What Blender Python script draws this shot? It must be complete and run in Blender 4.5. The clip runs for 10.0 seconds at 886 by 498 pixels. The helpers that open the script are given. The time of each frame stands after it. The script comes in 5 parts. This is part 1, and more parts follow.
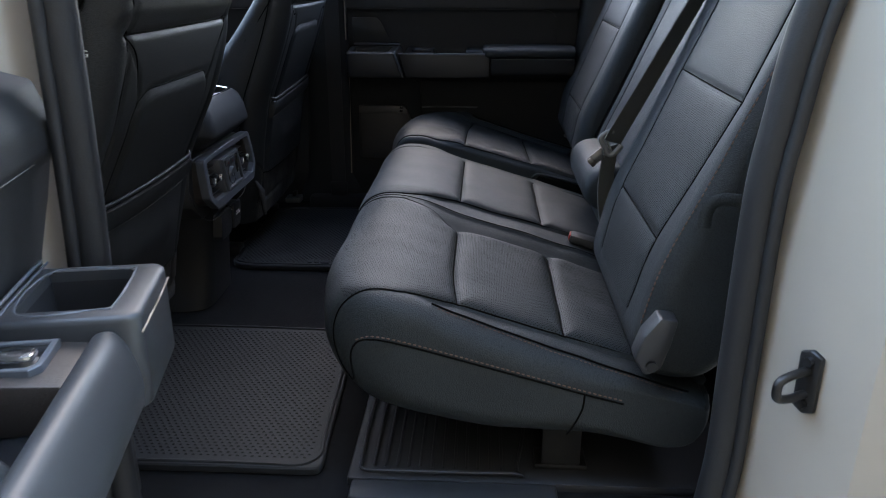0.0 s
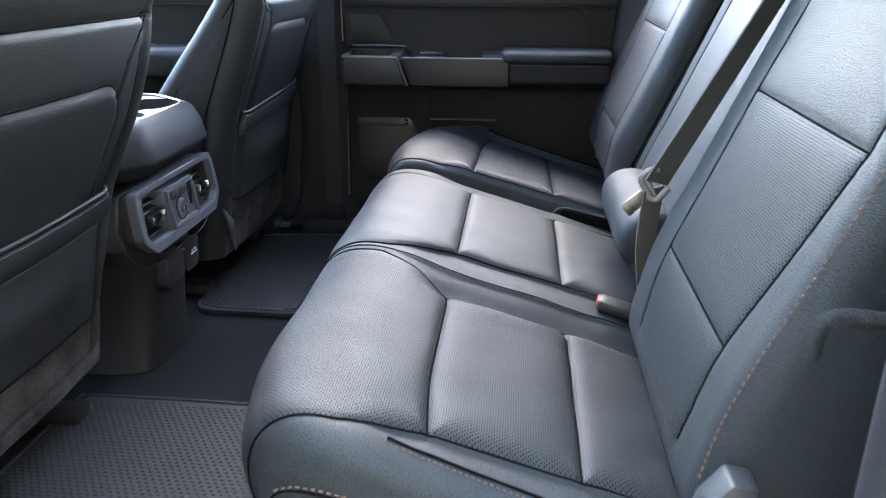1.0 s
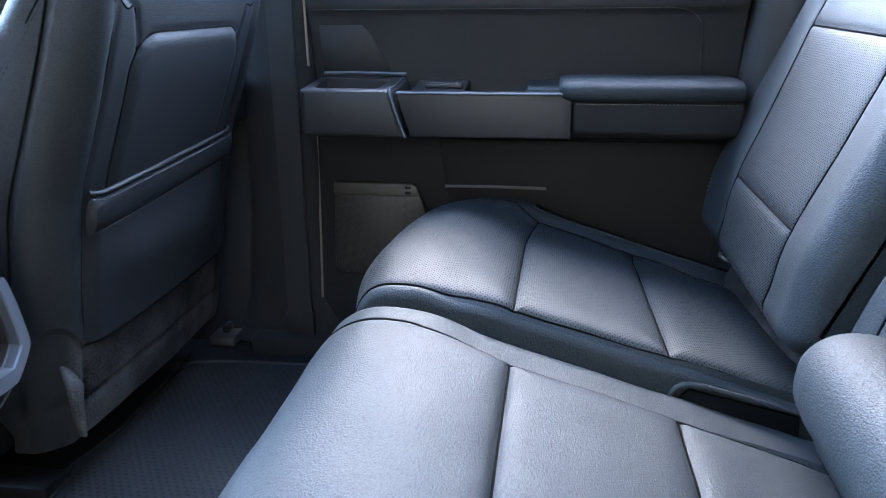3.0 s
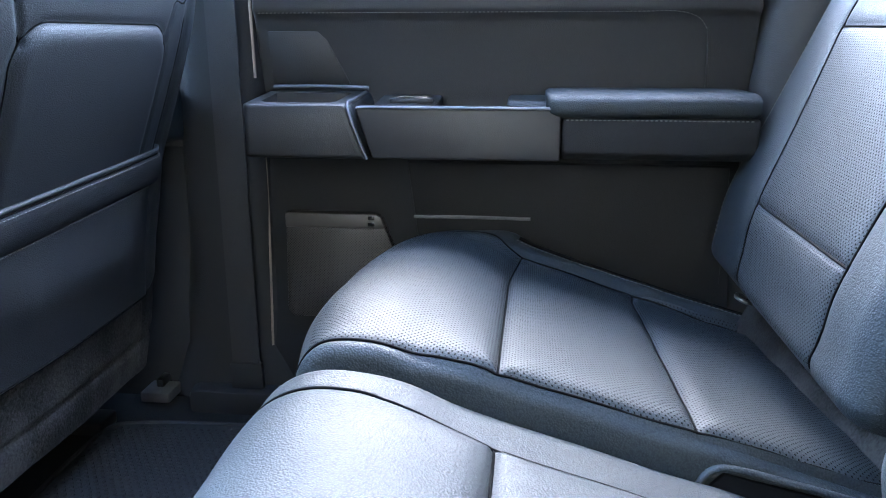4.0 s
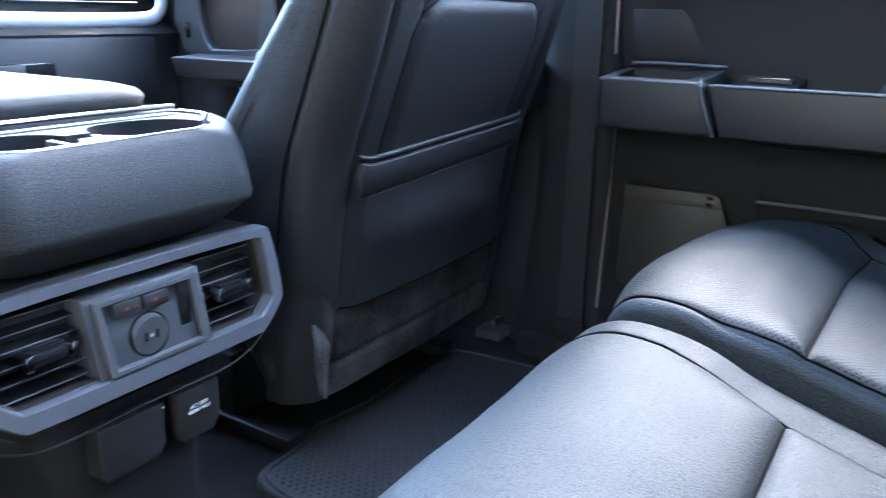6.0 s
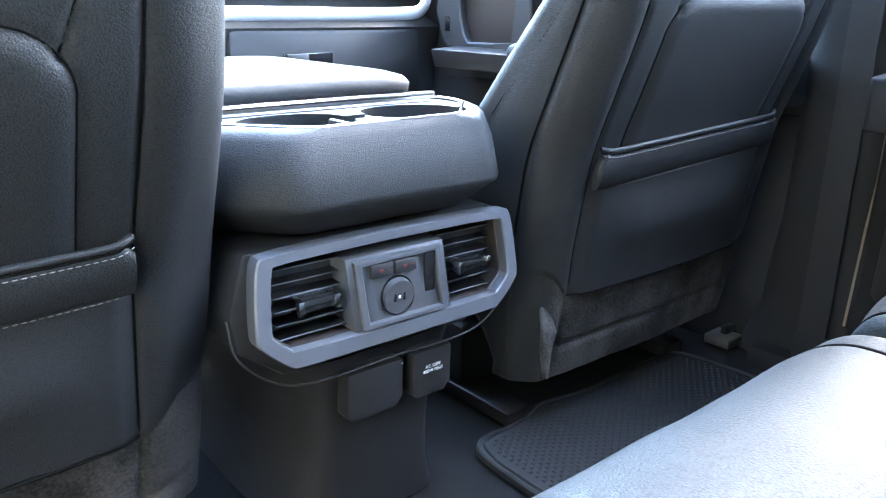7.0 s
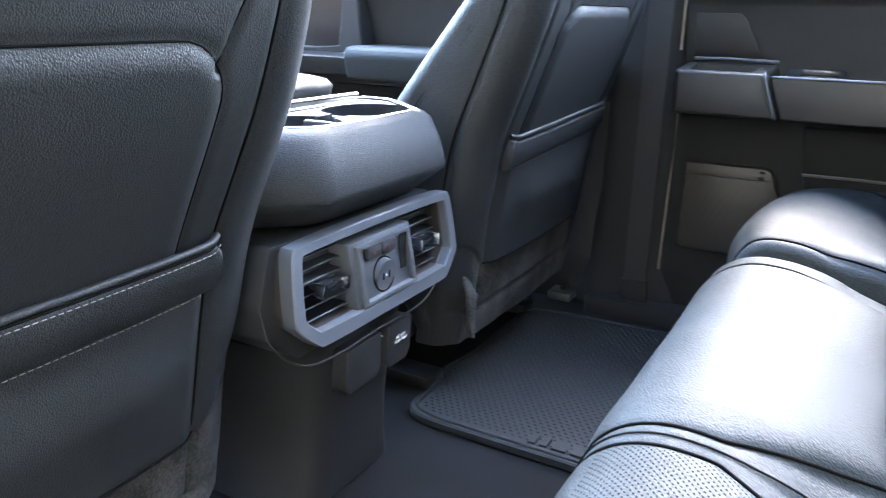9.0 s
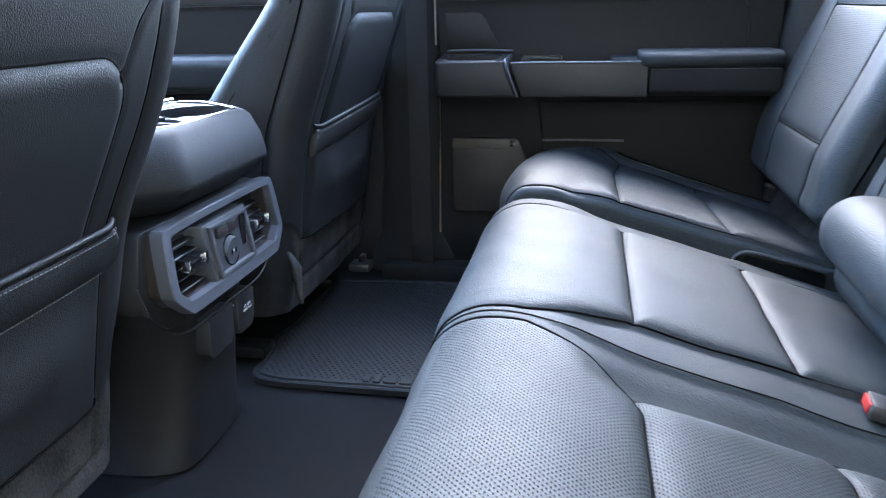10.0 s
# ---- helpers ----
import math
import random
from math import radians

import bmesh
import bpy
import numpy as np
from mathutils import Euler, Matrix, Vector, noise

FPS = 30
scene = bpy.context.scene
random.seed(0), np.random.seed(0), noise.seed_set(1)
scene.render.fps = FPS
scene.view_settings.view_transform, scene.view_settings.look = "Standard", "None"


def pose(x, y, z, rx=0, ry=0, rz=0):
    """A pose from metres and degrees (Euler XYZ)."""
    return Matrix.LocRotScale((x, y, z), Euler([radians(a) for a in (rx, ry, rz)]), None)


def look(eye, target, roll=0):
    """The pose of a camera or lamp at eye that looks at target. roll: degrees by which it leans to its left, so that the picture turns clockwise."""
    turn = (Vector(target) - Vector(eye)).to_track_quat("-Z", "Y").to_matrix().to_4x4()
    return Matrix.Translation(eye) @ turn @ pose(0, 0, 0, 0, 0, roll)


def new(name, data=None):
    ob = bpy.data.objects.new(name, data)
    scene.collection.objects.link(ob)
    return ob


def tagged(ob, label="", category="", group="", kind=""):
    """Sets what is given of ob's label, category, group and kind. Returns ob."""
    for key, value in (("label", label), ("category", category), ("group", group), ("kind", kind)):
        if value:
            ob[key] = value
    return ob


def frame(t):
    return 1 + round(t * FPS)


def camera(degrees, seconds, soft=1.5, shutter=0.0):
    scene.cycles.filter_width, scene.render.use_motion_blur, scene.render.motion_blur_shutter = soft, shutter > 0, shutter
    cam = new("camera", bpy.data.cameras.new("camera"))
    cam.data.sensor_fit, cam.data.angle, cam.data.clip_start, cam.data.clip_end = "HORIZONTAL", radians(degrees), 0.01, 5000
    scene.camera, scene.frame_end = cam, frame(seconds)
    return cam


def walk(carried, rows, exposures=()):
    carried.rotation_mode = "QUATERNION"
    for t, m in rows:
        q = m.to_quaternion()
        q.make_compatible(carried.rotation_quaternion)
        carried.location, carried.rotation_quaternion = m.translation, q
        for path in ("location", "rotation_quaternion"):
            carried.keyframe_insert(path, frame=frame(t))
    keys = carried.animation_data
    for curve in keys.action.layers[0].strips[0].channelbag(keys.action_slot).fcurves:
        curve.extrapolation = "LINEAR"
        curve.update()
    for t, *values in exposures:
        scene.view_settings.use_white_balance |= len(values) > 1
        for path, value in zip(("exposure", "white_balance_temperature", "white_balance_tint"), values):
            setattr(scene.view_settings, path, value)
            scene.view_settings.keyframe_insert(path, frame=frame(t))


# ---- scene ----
cam = camera(60.1, 10.0, soft=1.0, shutter=0.25)
METRES, EYE, TILT, LEAN, TURN = 2.05, 0.735, -20.0, 0.0, 3.0
ROWS = [
    (0.0, 0.0, 0.0, 0.0, 0.0, 0.0, 0.0),
    (0.5, 0.0241, 0.0807, 0.0245, 1.46, -0.24, -0.31),
    (1.0, 0.0326, 0.1702, 0.053, 2.53, -0.25, -0.99),
    (1.5, 0.0189, 0.2674, 0.0902, 3.15, -0.44, -1.54),
    (2.0, 0.0161, 0.3651, 0.1191, 4.3, -0.24, -1.7),
    (2.5, 0.0204, 0.4644, 0.1417, 5.25, 0.66, -1.73),
    (3.0, 0.0263, 0.5455, 0.1483, 5.14, 1.84, -1.37),
    (4.5, 0.0202, 0.6459, 0.158, 2.73, 4.98, -1.1),
    (5.0, 0.0203, 0.6445, 0.1587, 4.13, 5.01, -1.6),
    (5.5, 0.0255, 0.6256, 0.1525, 13.93, 3.59, -5.35),
    (6.0, 0.0407, 0.6063, 0.1433, 28.28, 0.48, -10.58),
    (7.5, 0.05, 0.5854, 0.1369, 47.9, -4.31, -15.79),
    (8.0, 0.0344, 0.5694, 0.1343, 45.64, -3.73, -15.43),
    (8.5, 0.0063, 0.5239, 0.1166, 37.94, -1.84, -13.81),
    (9.0, -0.0215, 0.4697, 0.0978, 24.88, 0.72, -9.78),
    (9.5, -0.032, 0.4217, 0.0834, 13.62, 2.06, -5.11),
    (10.0, -0.0279, 0.3669, 0.0652, 7.52, 2.51, -1.51),
]
EXPOSURES = [(0.0, 4.41, 7100, 5), (0.5, 5.94, 7250, 5), (1.0, 6.27, 7200, 4), (2.0, 6.37, 6650, 3), (2.5, 6.48, 6200, 3), (4.5, 7.41, 6280, 1), (6.0, 6.95, 6250, 1), (7.5, 7.7, 7100, 0), (9.0, 7.31, 6950, 2), (10.0, 6.66, 6400, 2)]
walk(cam, [(t, pose(0, 0, EYE, TILT, LEAN, TURN) @ pose(METRES * x, METRES * y, METRES * z, 90 + pitch, roll, yaw)) for t, x, y, z, yaw, pitch, roll in ROWS], EXPOSURES)

# ---- light ----
world = bpy.data.worlds.new("sky")
scene.world = world
world.use_nodes = True
wn = world.node_tree.nodes
sky = wn.new("ShaderNodeTexSky")
sky.sky_type, sky.sun_disc = "NISHITA", False
sky.sun_elevation, sky.sun_rotation = radians(44), radians(355)
world.node_tree.links.new(sky.outputs[0], wn["Background"].inputs[0])
wn["Background"].inputs[1].default_value = 0.19
sun = new("sun", bpy.data.lights.new("sun", "SUN"))
sun.data.energy, sun.data.angle, sun.data.color = 0.20, radians(100), (1.0, 0.995, 0.985)
sun.matrix_world = look((-1.0, 7.2, 5.0), (0, 1.6, 0))

CY = 1.685  # the truck's middle line


# ---- materials ----
def principled(name):
    m = bpy.data.materials.new(name)
    m.use_nodes = True
    nt = m.node_tree
    return m, nt, nt.nodes["Principled BSDF"]


def link(nt, a, b):
    nt.links.new(a, b)


def math_node(nt, op, a, b=None, c=None):
    n = nt.nodes.new("ShaderNodeMath")
    n.operation = op
    for k, v in enumerate((a, b, c)):
        if v is None:
            continue
        if isinstance(v, (int, float)):
            n.inputs[k].default_value = v
        else:
            link(nt, v, n.inputs[k])
    return n.outputs[0]


def surface(name, color, rough, metal=0.0, grain=0.0, grain_size=300.0, vary=0.25, vary_size=6.0, rough_vary=0.1, fuzzy=False,
            perforated=None, cells=True, spec=0.5, pores=0.0, contrast=0.2):
    """A procedural material: two scales of variation in colour and gloss, and a fine relief."""
    m, nt, bsdf = principled(name)
    co = nt.nodes.new("ShaderNodeTexCoord").outputs["Object"]
    big = nt.nodes.new("ShaderNodeTexNoise")
    big.inputs["Scale"].default_value, big.inputs["Detail"].default_value = vary_size, 5
    link(nt, co, big.inputs["Vector"])
    small = nt.nodes.new("ShaderNodeTexNoise")
    small.inputs["Scale"].default_value, small.inputs["Detail"].default_value = vary_size * 22, 3
    link(nt, co, small.inputs["Vector"])
    both = math_node(nt, "ADD", math_node(nt, "MULTIPLY", big.outputs[0], 0.65), math_node(nt, "MULTIPLY", small.outputs[0], 0.35))
    ramp = nt.nodes.new("ShaderNodeValToRGB")
    lo, hi = 1 - vary, 1 + vary
    ramp.color_ramp.elements[0].position, ramp.color_ramp.elements[1].position = 0.5 - contrast, 0.5 + contrast
    ramp.color_ramp.elements[0].color = (color[0] * lo, color[1] * lo, color[2] * lo, 1)
    ramp.color_ramp.elements[1].color = (color[0] * hi, color[1] * hi, color[2] * hi, 1)
    link(nt, both, ramp.inputs[0])
    base = ramp.outputs[0]
    link(nt, math_node(nt, "MULTIPLY_ADD", both, rough_vary * 2, rough - rough_vary), bsdf.inputs["Roughness"])
    bsdf.inputs["Metallic"].default_value = metal
    bsdf.inputs["Specular IOR Level"].default_value = spec
    height, gloss_level = None, None
    if grain:
        if cells:
            tex = nt.nodes.new("ShaderNodeTexVoronoi")
            tex.feature = "SMOOTH_F1"
            tex.inputs["Scale"].default_value = grain_size
            link(nt, co, tex.inputs["Vector"])
            height = math_node(nt, "MULTIPLY", tex.outputs["Distance"], -1.0)
            # the pores between the grains are painted darker and duller, like shaded crevices
            pore = nt.nodes.new("ShaderNodeMapRange")
            pore.inputs[1].default_value, pore.inputs[2].default_value = 0.22, 0.75
            pore.inputs[3].default_value, pore.inputs[4].default_value = 1.0, 1.0 - pores
            link(nt, tex.outputs["Distance"], pore.inputs[0])
            if pores:
                shade = nt.nodes.new("ShaderNodeMix")
                shade.data_type, shade.blend_type = "RGBA", "MULTIPLY"
                shade.inputs[0].default_value = 1.0
                link(nt, base, shade.inputs[6])
                link(nt, pore.outputs[0], shade.inputs[7])
                base = shade.outputs[2]
                gloss_level = math_node(nt, "MULTIPLY", pore.outputs[0], spec)
                link(nt, gloss_level, bsdf.inputs["Specular IOR Level"])
        else:
            tex = nt.nodes.new("ShaderNodeTexNoise")
            tex.inputs["Scale"].default_value, tex.inputs["Detail"].default_value = grain_size, 3
            link(nt, co, tex.inputs["Vector"])
            height = tex.outputs[0]
    if perforated:
        a, b, pitch = perforated
        sep = nt.nodes.new("ShaderNodeSeparateXYZ")
        link(nt, co, sep.inputs[0])

        def dots(da, db):
            pa = math_node(nt, "PINGPONG", math_node(nt, "MULTIPLY_ADD", sep.outputs[a], 1 / pitch, da), 0.5)
            pb = math_node(nt, "PINGPONG", math_node(nt, "MULTIPLY_ADD", sep.outputs[b], 1 / pitch, db), 0.5)
            r = math_node(nt, "ADD", math_node(nt, "POWER", pa, 2.0), math_node(nt, "POWER", pb, 2.0))
            return math_node(nt, "LESS_THAN", r, 0.023)
        hole = math_node(nt, "MAXIMUM", dots(0.0, 0.0), dots(0.5, 0.5))
        mix = nt.nodes.new("ShaderNodeMix")
        mix.data_type = "RGBA"
        link(nt, hole, mix.inputs[0])
        link(nt, base, mix.inputs[6])
        mix.inputs[7].default_value = (0.004, 0.004, 0.004, 1)
        base = mix.outputs[2]
        link(nt, math_node(nt, "MULTIPLY", math_node(nt, "SUBTRACT", 1.0, hole), gloss_level or spec), bsdf.inputs["Specular IOR Level"])
        drop = math_node(nt, "MULTIPLY", hole, -1.2)
        height = math_node(nt, "ADD", math_node(nt, "MULTIPLY", height, 0.6), drop) if height else drop
        grain = grain or 0.3
    link(nt, base, bsdf.inputs["Base Color"])
    if height:
        bump = nt.nodes.new("ShaderNodeBump")
        bump.inputs["Strength"].default_value, bump.inputs["Distance"].default_value = grain, 0.001
        link(nt, height, bump.inputs["Height"])
        link(nt, bump.outputs[0], bsdf.inputs["Normal"])
    if fuzzy:
        bsdf.inputs["Sheen Weight"].default_value, bsdf.inputs["Sheen Roughness"].default_value = 0.02, 0.6
    return m


LEATHER = surface("black_leather", (0.0252, 0.0302, 0.0326), 0.575, grain=0.58, grain_size=640, vary=0.15, rough_vary=0.06, spec=0.36, pores=0.32)
PERFORATED = surface("perforated_leather", (0.0252, 0.0302, 0.0326), 0.575, grain=0.58, grain_size=640, vary=0.15, rough_vary=0.06, spec=0.36, pores=0.32, perforated=(0, 1, 0.0054))
PERFORATED_BACK = surface("perforated_back_leather", (0.0252, 0.0302, 0.0326), 0.575, grain=0.58, grain_size=640, vary=0.15, rough_vary=0.06, spec=0.36, pores=0.32, perforated=(1, 2, 0.0054))
SMOOTH_LEATHER = surface("front_seat_leather", (0.0180, 0.0188, 0.0196), 0.54, grain=0.46, grain_size=800, vary=0.12, rough_vary=0.05, spec=0.38, pores=0.3)
PLASTIC = surface("black_plastic", (0.020, 0.020, 0.021), 0.48, grain=0.3, grain_size=900, vary=0.15)
SOFT_PLASTIC = surface("soft_black_trim", (0.0215, 0.021, 0.021), 0.55, grain=0.25, grain_size=800, vary=0.2)
CONSOLE = surface("grained_console_plastic", (0.024, 0.025, 0.026), 0.58, grain=0.45, grain_size=900, pores=0.3, vary=0.12, spec=0.30)
MATT_PLASTIC = surface("matt_black_plastic", (0.0130, 0.0132, 0.0140), 0.68, grain=0.4, grain_size=900, vary=0.15, spec=0.3)
SATIN = surface("satin_dark_trim", (0.024, 0.0225, 0.0225), 0.45, metal=0.2, grain=0.15, grain_size=900, vary=0.1)
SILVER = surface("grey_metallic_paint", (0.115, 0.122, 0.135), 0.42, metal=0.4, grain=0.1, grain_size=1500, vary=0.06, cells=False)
DASH_SILVER = surface("bright_satin_trim", (0.55, 0.56, 0.58), 0.35, metal=0.5, vary=0.05)
CHROME = surface("chrome", (0.75, 0.76, 0.78), 0.12, metal=1.0, vary=0.05, rough_vary=0.04)
GLOSS = surface("gloss_black", (0.012, 0.012, 0.013), 0.15, vary=0.1, rough_vary=0.05)
CARPET = surface("black_carpet", (0.0075, 0.0077, 0.0085), 0.95, grain=1.0, grain_size=900, cells=False, vary=0.4, vary_size=14, fuzzy=True, spec=0.1)
SEAT_CARPET = surface("grey_carpet", (0.034, 0.032, 0.030), 0.95, grain=1.0, grain_size=260, cells=False, vary=0.7, vary_size=13, fuzzy=True, spec=0.1, contrast=0.10)
RUBBER = surface("mat_rubber", (0.0125, 0.0135, 0.0145), 0.68, grain=0.25, grain_size=1200, vary=0.25, vary_size=8, spec=0.40)
SEAL = surface("rubber_seal", (0.012, 0.012, 0.013), 0.6, grain=0.2, grain_size=500, vary=0.2)
PAINT = surface("warm_white_paint", (0.36, 0.318, 0.262), 0.32, vary=0.03, vary_size=1.2, rough_vary=0.01)
DARK_BELT = surface("dark_belt_webbing", (0.013, 0.013, 0.014), 0.65, grain=0.6, grain_size=900, vary=0.15)
BELT = surface("belt_webbing", (0.085, 0.086, 0.083), 0.6, grain=0.8, grain_size=900, vary=0.15)
STITCH = surface("grey_thread", (0.17, 0.16, 0.145), 0.7, vary=0.2)
DARK_STITCH = surface("dark_thread", (0.012, 0.012, 0.012), 0.8, vary=0.2)
BROWN_STITCH = surface("brown_thread", (0.13, 0.072, 0.050), 0.7, vary=0.2)
STEEL = surface("black_steel", (0.018, 0.017, 0.017), 0.35, metal=0.3, vary=0.3, vary_size=30)
ZINC = surface("zinc_steel", (0.22, 0.21, 0.20), 0.35, metal=0.9, vary=0.25, vary_size=30)
HEADLINER = surface("grey_headliner", (0.34, 0.335, 0.32), 0.95, grain=0.5, grain_size=600, cells=False, vary=0.08)
INK = surface("white_print", (0.75, 0.75, 0.75), 0.5, vary=0.05)
RED_INK = surface("red_print", (0.20, 0.035, 0.035), 0.6, vary=0.05)
RED_BUTTON = surface("red_button", (0.30, 0.02, 0.015), 0.4, vary=0.1)


def tinted(name, keep):
    """A thin tinted window pane: it passes part of the light and mirrors a little."""
    m, nt, bsdf = principled(name)
    clear, gloss, mix = nt.nodes.new("ShaderNodeBsdfTransparent"), nt.nodes.new("ShaderNodeBsdfGlossy"), nt.nodes.new("ShaderNodeMixShader")
    clear.inputs[0].default_value = (keep, keep, keep * 1.05, 1)
    gloss.inputs["Roughness"].default_value = 0.02
    mix.inputs[0].default_value = 0.05
    link(nt, clear.outputs[0], mix.inputs[1])
    link(nt, gloss.outputs[0], mix.inputs[2])
    link(nt, mix.outputs[0], nt.nodes["Material Output"].inputs[0])
    return m


PRIVACY = tinted("privacy_glass", 0.28)
DOOR_GLASS = tinted("door_glass", 0.58)
FILL_GLASS = tinted("fill_light_glass", 0.52)
SCREEN_GLASS = tinted("windscreen_glass", 0.50)
CONCRETE = surface("concrete", (0.080, 0.075, 0.066), 0.9, grain=1.0, grain_size=120, vary=0.3, vary_size=2)
BLOCKER = surface("dark_blocker_wall", (0.065, 0.057, 0.046), 0.9, grain=0.6, grain_size=60, cells=False, vary=0.12, vary_size=1.5)
# near-black: the shade in seams and pocket put into colour, and the black piping
SEAM = surface("black_shade_and_piping", (0.004, 0.004, 0.004), 0.9, vary=0.1, spec=0.05)
GREY_TRIM = surface("grey_moulded_trim", (0.030, 0.031, 0.033), 0.42, grain=0.2, grain_size=900, vary=0.1)
DARK_SILVER = surface("dark_metallic_paint", (0.085, 0.089, 0.097), 0.40, metal=0.3, grain=0.1, grain_size=1500, vary=0.06, cells=False)
GREY_COVER = surface("grey_hinge_cover", (0.062, 0.066, 0.068), 0.5, grain=0.4, grain_size=600, vary=0.1)


# ---- mesh helpers ----
def finish(ob, mat, parent, label, smooth, sharp):
    me = ob.data
    for m in (mat if isinstance(mat, (list, tuple)) else [mat]):
        me.materials.append(m)
    if smooth:
        me.polygons.foreach_set("use_smooth", [True] * len(me.polygons))
        me.set_sharp_from_angle(angle=radians(sharp))
    if parent is not None:
        ob.parent = parent
    if label:
        ob["label"] = label
    return ob


def part(name, bm, mat, parent=None, label="", smooth=True, sharp=40):
    me = bpy.data.meshes.new(name)
    bmesh.ops.recalc_face_normals(bm, faces=bm.faces[:])
    bm.to_mesh(me)
    bm.free()
    return finish(new(name, me), mat, parent, label, smooth, sharp)


def part_data(name, verts, faces, mat, parent=None, label="", index=None, sharp=60):
    me = bpy.data.meshes.new(name)
    me.from_pydata([tuple(v) for v in verts], [], faces)
    if index is not None:
        me.polygons.foreach_set("material_index", index)
    me.update()
    return finish(new(name, me), mat, parent, label, True, sharp)


def thing(name, at, label, category, group="", kind=""):
    ob = new(name)
    ob.location = at
    ob.empty_display_size = 0.05
    return tagged(ob, label, category, group, kind)


def box_bm(bm, centre, size, bevel=0.0, turn=None, segments=2):
    """Adds a bevelled box to bm."""
    made = bmesh.ops.create_cube(bm, size=1.0)
    verts = made["verts"]
    bmesh.ops.scale(bm, vec=Vector(size), verts=verts)
    if bevel:
        edges = list({e for v in verts for e in v.link_edges})
        out = bmesh.ops.bevel(bm, geom=edges, offset=bevel, segments=segments, affect="EDGES", profile=0.5)
        verts = list({v for f in out["faces"] for v in f.verts} | {v for v in verts if v.is_valid})
    m = Matrix.Translation(Vector(centre)) @ (turn or Matrix.Identity(4))
    bmesh.ops.transform(bm, matrix=m, verts=verts)


def box(name, centre, size, mat, parent=None, label="", bevel=0.004, turn=None, segments=2):
    bm = bmesh.new()
    box_bm(bm, centre, size, bevel, turn, segments)
    return part(name, bm, mat, parent, label)


def prism(name, outline, place, a, b, mat, parent=None, label="", bevel=0.003, segments=2, holes=False):
    """An outline of 2D points pushed from depth a to depth b; place(u, v, depth) gives the point."""
    bm = bmesh.new()
    lower = [bm.verts.new(place(u, v, a)) for u, v in outline]
    upper = [bm.verts.new(place(u, v, b)) for u, v in outline]
    bm.faces.new(lower)
    bm.faces.new(upper[::-1])
    n = len(outline)
    for i in range(n):
        bm.faces.new((lower[i], upper[i], upper[(i + 1) % n], lower[(i + 1) % n]))
    bmesh.ops.recalc_face_normals(bm, faces=bm.faces[:])
    if bevel:
        bmesh.ops.bevel(bm, geom=bm.edges[:], offset=bevel, segments=segments, affect="EDGES", profile=0.5)
    return part(name, bm, mat, parent, label)


def ring_plate(name, outer, inner, place, a, b, mat, parent=None, label="", lip=0.004):
    """A frame between two outlines of equal count, with rolled edges: a is the back, b the front."""
    n = len(outer)

    def inset(o, c, d):
        out = []
        for u, v in o:
            k = math.hypot(c[0] - u, c[1] - v) or 1
            out.append((u + (c[0] - u) / k * d, v + (c[1] - v) / k * d))
        return out
    c = (sum(p[0] for p in outer) / n, sum(p[1] for p in outer) / n)
    rows = [(outer, a), (outer, b - lip if b > a else b + lip), (inset(outer, c, lip), b), (inset(inner, c, -lip), b),
            (inner, b - lip if b > a else b + lip), (inner, a)]
    verts, faces = [], []
    for o, d in rows:
        verts += [place(u, v, d) for u, v in o]
    for k in range(len(rows) - 1):
        for i in range(n):
            j = (i + 1) % n
            faces.append((k * n + i, k * n + j, (k + 1) * n + j, (k + 1) * n + i))
    bm = bmesh.new()
    bv = [bm.verts.new(v) for v in verts]
    for f in faces:
        bm.faces.new([bv[i] for i in f])
    return part(name, bm, mat, parent, label, sharp=28)


def curve_points(pts, n, closed=False):
    """Catmull-Rom through the points, resampled to n even steps."""
    p = [np.array(q, float) for q in pts]
    m = len(p)
    out = []
    for i in range(m if closed else m - 1):
        p1, p2 = p[i], p[(i + 1) % m]
        p0 = p[i - 1] if (closed or i > 0) else 2 * p1 - p2
        p3 = p[(i + 2) % m] if (closed or i + 2 < m) else 2 * p2 - p1
        for k in range(16):
            t = k / 16
            out.append(0.5 * ((2 * p1) + (p2 - p0) * t + (2 * p0 - 5 * p1 + 4 * p2 - p3) * t * t + (3 * p1 - p0 - 3 * p2 + p3) * t ** 3))
    out.append(out[0] if closed else p[-1])
    out = np.array(out)
    s = np.concatenate([[0], np.cumsum(np.linalg.norm(np.diff(out, axis=0), axis=1))])
    at = np.linspace(0, s[-1], n + 1)[:-1] if closed else np.linspace(0, s[-1], n)
    return np.stack([np.interp(at, s, out[:, k]) for k in range(out.shape[1])], 1), at, s[-1]


